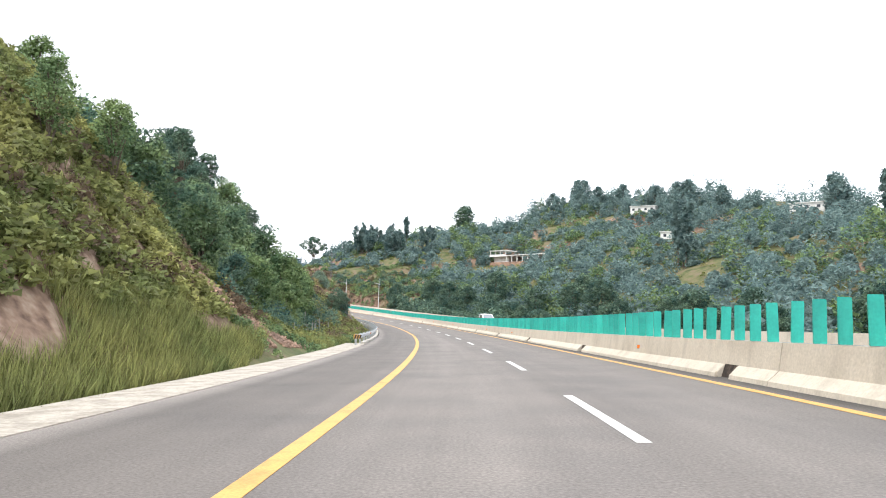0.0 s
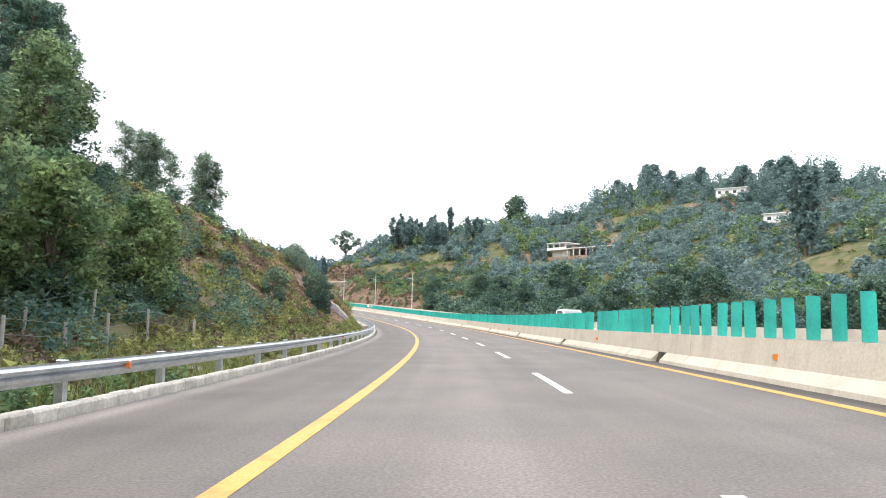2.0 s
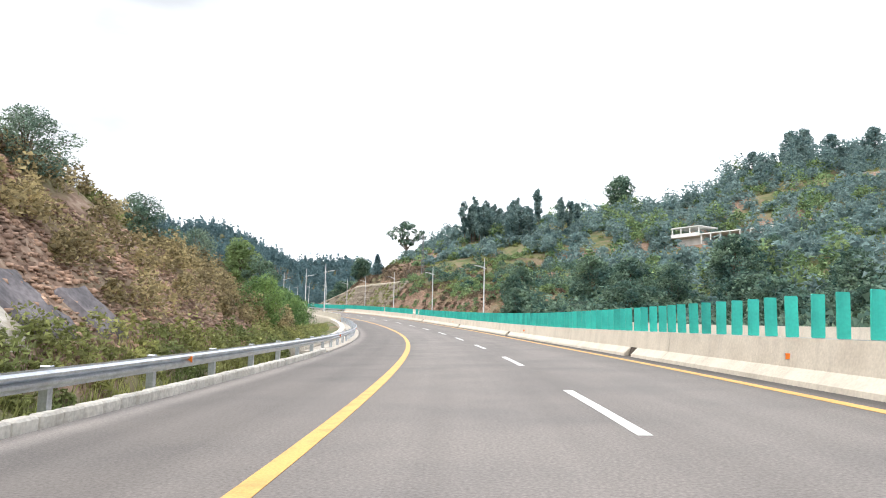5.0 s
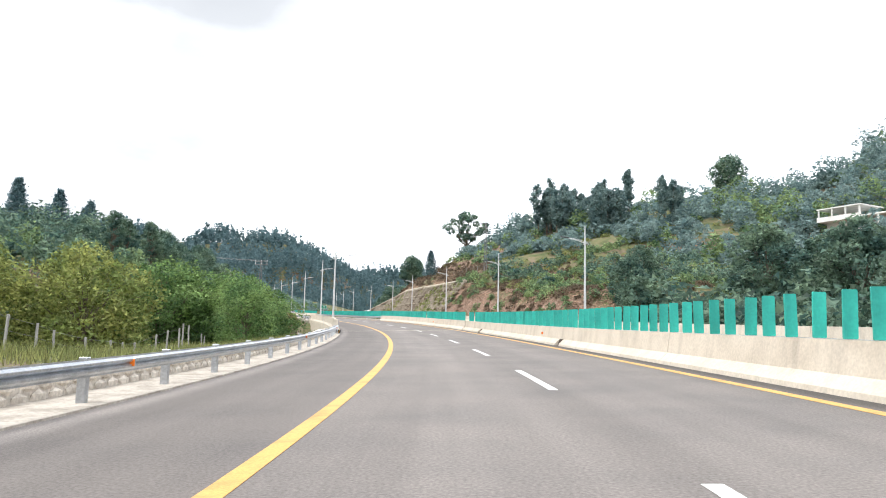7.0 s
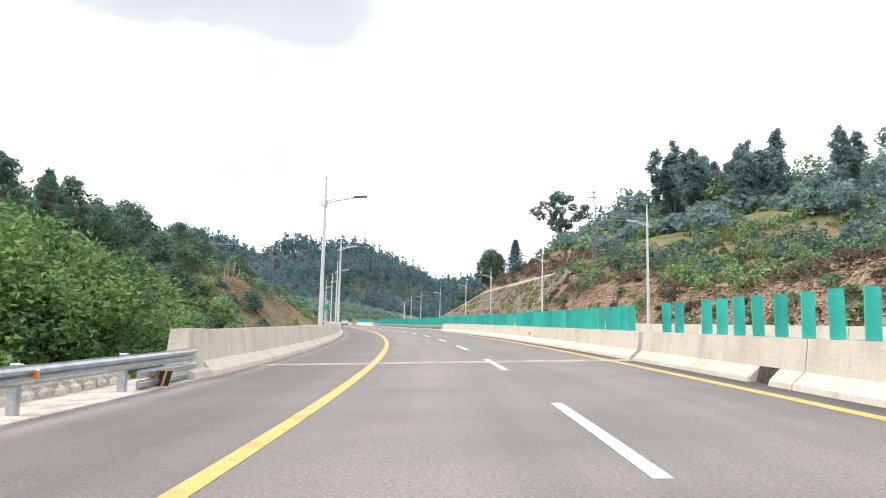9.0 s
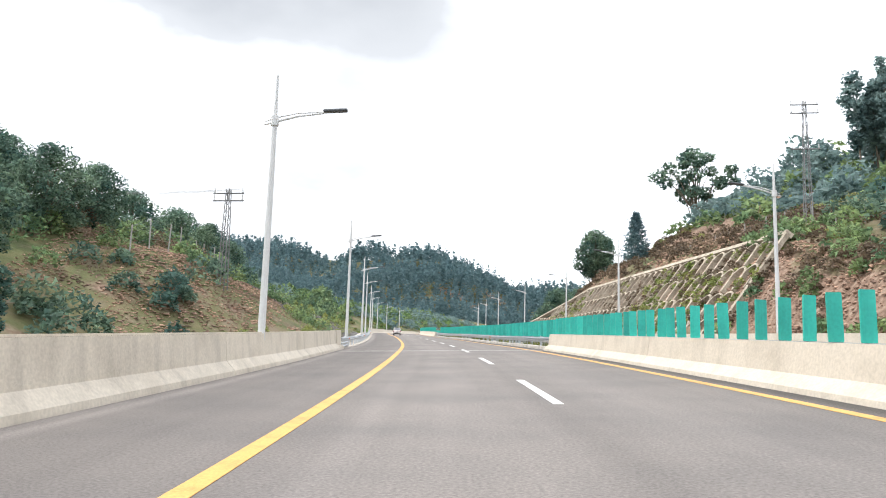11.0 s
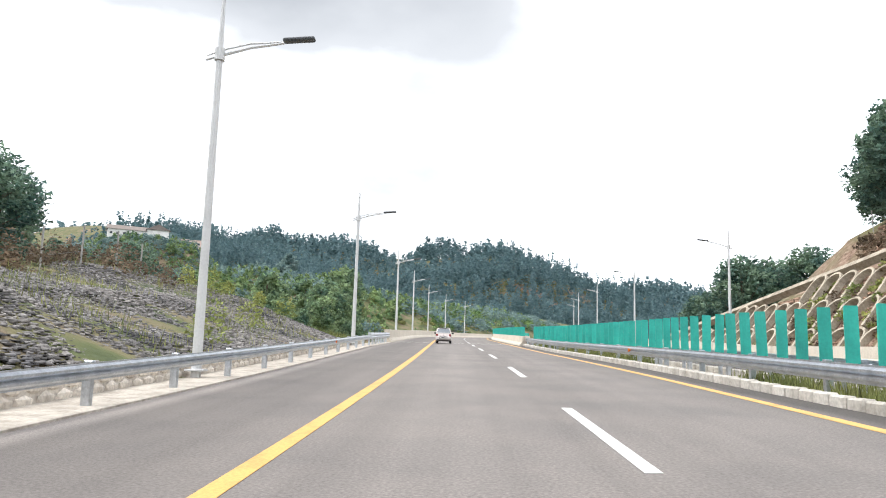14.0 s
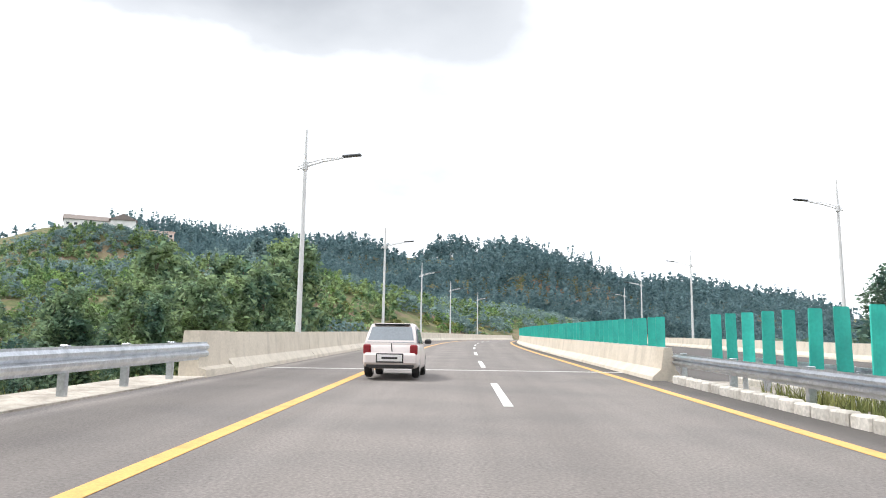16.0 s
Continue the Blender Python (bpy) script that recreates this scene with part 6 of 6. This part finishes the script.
house("white gabled wing of the hilltop house", -350, 469, z_hill, -29, 10, 8.5, 4.4, WHITE_WALL, 3, True)
house("pink flat-roofed annex beside the hilltop house", -343, 479, ground_at(-343, 479) + 0.5, 61, 11, 6, 3.2, PINK_WALL, 5)

# ---- cars ----
CAR_PAINT = material("car_paint", (0.62, 0.56, 0.535), rough=0.25, vary=0.04, scale=2, fine=10, bump=0, gloss=0.5)
CAR_WHITE = material("car_white", (0.8, 0.8, 0.79), rough=0.25, vary=0.03, bump=0, gloss=0.5)
# opaque panes: reflected sky and light seen through are put into the grey-blue
GLASS_DARK = material("car_glass", (0.20, 0.225, 0.245), rough=0.06, vary=0.1, bump=0, gloss=0.6)
TYRE = material("tyre_rubber", (0.02, 0.02, 0.02), rough=0.85, vary=0.2)
RED_LENS = material("red_lens", (0.20, 0.004, 0.008), rough=0.35, vary=0.1, bump=0)
CHROME = material("chrome", (0.7, 0.7, 0.7), rough=0.2, vary=0.05, metal=0.9, bump=0)


def loft(sections):
    """A closed body from cross sections of equal corner count, each a list of (x, y, z)."""
    bm = bmesh.new()
    rings = [[bm.verts.new(p) for p in sec] for sec in sections]
    n = len(rings[0])
    for a, b in zip(rings, rings[1:]):
        for k in range(n):
            bm.faces.new((a[k], a[(k + 1) % n], b[(k + 1) % n], b[k]))
    bm.faces.new(rings[0][::-1])
    bm.faces.new(rings[-1])
    bmesh.ops.recalc_face_normals(bm, faces=bm.faces)
    return bm


def ring(y, w, z0, z1, r):
    """A rounded cross section."""
    pts = []
    for sx, sz, a0 in ((1, 1, 0), (-1, 1, 90), (-1, -1, 180), (1, -1, 270)):
        for k in range(4):
            a = radians(a0 + 30 * k)
            pts.append((sx * (w - r) + r * math.cos(a), y, (z1 - r if sz > 0 else z0 + r) + r * math.sin(a)))
    return pts


def car(label, paint, length, width, height, hood=0.62, rack=False):
    """A hatchback: lower body, cabin, glass, lights, bumpers, mirrors, wheels. y is forward."""
    L, W, H = length / 2, width / 2, height
    belt = H * 0.60
    top = thing("car", label, "car")
    body = loft([ring(-L, W * 0.90, 0.30, belt * 0.92, 0.10), ring(-L + 0.06, W * 0.97, 0.24, belt * 0.99, 0.10), ring(-L + 0.5, W, 0.2, belt * 1.03, 0.1), ring(0, W, 0.18, belt * 1.02, 0.1),
                 ring(L * 0.45, W, 0.2, belt * 0.98, 0.1), ring(L - 0.25, W * 0.95, 0.22, belt * 0.82, 0.12), ring(L, W * 0.85, 0.3, belt * 0.7, 0.12)])
    ob = part("body", body, top, mat=paint)
    ob.data.shade_smooth()
    back = 0.30 if H < 1.55 else 0.16
    cabin = loft([ring(-L + 0.05, W * 0.93, belt - 0.1, belt + 0.06, 0.05), ring(-L + 0.07 + back * 0.5, W * 0.89, belt - 0.1, (belt + H) / 2 + 0.02, 0.08), ring(-L + 0.1 + back, W * 0.82, belt - 0.1, H - 0.03, 0.1),
                  ring(-L + 0.9, W * 0.82, belt - 0.1, H, 0.1), ring(L * 0.12, W * 0.82, belt - 0.1, H - 0.04, 0.1), ring(L * 0.38, W * 0.88, belt - 0.1, (belt + H) / 2, 0.08), ring(L * hood, W * 0.93, belt - 0.1, belt, 0.04)])
    ob = part("cabin", cabin, top, mat=paint)
    ob.data.shade_smooth()

    def sheet(name, pts, mat, parent, label_="", thick=0.012):
        bm = bmesh.new()
        f = bm.faces.new([bm.verts.new(p) for p in pts])
        f.normal_update()
        nrm = f.normal.copy()
        g = bmesh.ops.extrude_face_region(bm, geom=[f])
        bmesh.ops.translate(bm, verts=[v for v in g["geom"] if isinstance(v, bmesh.types.BMVert)], vec=nrm * -thick)
        bmesh.ops.recalc_face_normals(bm, faces=bm.faces)
        return part(name, bm, parent, label_, mat=mat)
    y0, y1 = -L + 0.035, -L + 0.02 + back
    wy = lambda z: y0 + (y1 - y0) * (z - belt) / (H - belt) - 0.012
    zt, zb = H - 0.11, belt + 0.04
    sheet("rear_window", [(-W * 0.84, wy(zb), zb), (W * 0.84, wy(zb), zb), (W * 0.71, wy(zt), zt), (-W * 0.71, wy(zt), zt)], GLASS_DARK, top, "dark grey-blue rear window", 0.03)
    for sx in (-1, 1):
        sheet("side_window", [(sx * W * 0.925, -L + 0.55, belt + 0.04), (sx * W * 0.925, L * 0.35, belt + 0.04), (sx * W * 0.84, L * 0.14, H - 0.14), (sx * W * 0.84, -L + 0.75, H - 0.13)], GLASS_DARK, top, "dark side window", 0.03)
        tail = part("tail_light", box(bmesh.new(), sx * W * 0.83, -L + 0.02, belt * 0.84, W * 0.27, 0.11, 0.22, 0.025), top, "red tail light", mat=RED_LENS)
        part("reverse_lens", box(bmesh.new(), sx * W * 0.82, -L - 0.037, belt * 0.755, W * 0.2, 0.008, 0.035), tail, "dark red lens", mat=RED_LENS)
        part("headlight", box(bmesh.new(), sx * W * 0.68, L - 0.06, belt * 0.66, W * 0.36, 0.14, 0.13, 0.03), top, mat=CHROME)
        mirror = bmesh.new()
        box(mirror, sx * (W + 0.09), L * 0.30, belt + 0.10, 0.17, 0.10, 0.12, 0.03)
        part("wing_mirror", mirror, top, "dark wing mirror", mat=BLACK_PAINT)
    sheet("windscreen", [(W * 0.80, L * hood - 0.10, belt + 0.07), (-W * 0.80, L * hood - 0.10, belt + 0.07), (-W * 0.70, L * 0.15, H - 0.09), (W * 0.70, L * 0.15, H - 0.09)], GLASS_DARK, top, "dark windscreen", 0.02)
    bumper = part("bumper", box(bmesh.new(), 0, -L - 0.02, 0.43, W * 1.88, 0.17, 0.27, 0.05), top, mat=paint)
    part("lower_trim", box(bmesh.new(), 0, -L - 0.01, 0.27, W * 1.7, 0.12, 0.08, 0.02), top, "black underside trim", mat=BLACK_PAINT)
    part("front_bumper", box(bmesh.new(), 0, L - 0.02, 0.38, W * 1.8, 0.18, 0.24, 0.06), top, mat=paint)
    part("plate_frame", box(bmesh.new(), 0, -L - 0.105, 0.45, 0.62, 0.02, 0.21, 0.005), top, "black plate frame", mat=BLACK_PAINT)
    plate = part("number_plate", box(bmesh.new(), 0, -L - 0.118, 0.45, 0.56, 0.02, 0.15, 0.005), top, mat=WHITE_LINE)
    part("plate_bar", box(bmesh.new(), 0, -L - 0.13, 0.45, 0.36, 0.006, 0.045), plate, "dark bar", mat=BLACK_PAINT)
    part("exhaust", tube(bmesh.new(), [(-W * 0.5, -L - 0.08, 0.24), (-W * 0.5, -L + 0.2, 0.24)], [0.025, 0.025], 8), top, mat=BLACK_PAINT)
    part("wiper", tube(bmesh.new(), [(0.02, -L - 0.01, belt + 0.02), (0.04, -L - 0.01, belt * 0.78)], [0.012, 0.012], 5), top, mat=BLACK_PAINT)
    part("roof_spoiler", box(bmesh.new(), 0, -L + back + 0.03, H - 0.05, W * 1.3, 0.10, 0.03, 0.01), top, mat=BLACK_PAINT)
    if rack:
        part("roof_rack", box(bmesh.new(), 0, 0, H + 0.08, W * 1.3, 1.3, 0.12, 0.03), top, "pale roof luggage", mat=CAR_WHITE)
    for sx in (-1, 1):
        for y in (-L * 0.62, L * 0.62):
            wheel = thing("wheel", "", "")
            wheel.parent, wheel.matrix_basis = top, pose(sx * (W - 0.09), y, 0.275, 0, 90, 0)
            tyre = bmesh.new()
            bmesh.ops.create_cone(tyre, cap_ends=True, segments=20, radius1=0.275, radius2=0.275, depth=0.17)
            bmesh.ops.bevel(tyre, geom=[e for e in tyre.edges if abs(e.verts[0].co.z - e.verts[1].co.z) < 1e-5], offset=0.03, segments=2, affect="EDGES")
            part("tyre", tyre, wheel, mat=TYRE)
            rim = bmesh.new()
            bmesh.ops.create_cone(rim, cap_ends=True, segments=16, radius1=0.16, radius2=0.16, depth=0.18)
            part("rim", rim, wheel, mat=CHROME)
    return top


hatch = car("small pale silver hatchback with red tail lights", CAR_PAINT, 3.1, 1.28, 1.27)
hatch.matrix_basis = stand(361.9, -2.3, 0.008, -1.0)
suv = car("white car with a load on its roof, on the opposite carriageway", CAR_WHITE, 4.3, 1.72, 1.6, 0.62, True)
suv.matrix_basis = stand(312.5, 8.6, 0.006, 180)
van = car("white high-roofed van on the opposite carriageway", CAR_WHITE, 4.4, 1.7, 1.95, 0.8)
van.matrix_basis = stand(97.5, 8.2, 0.006, 180)
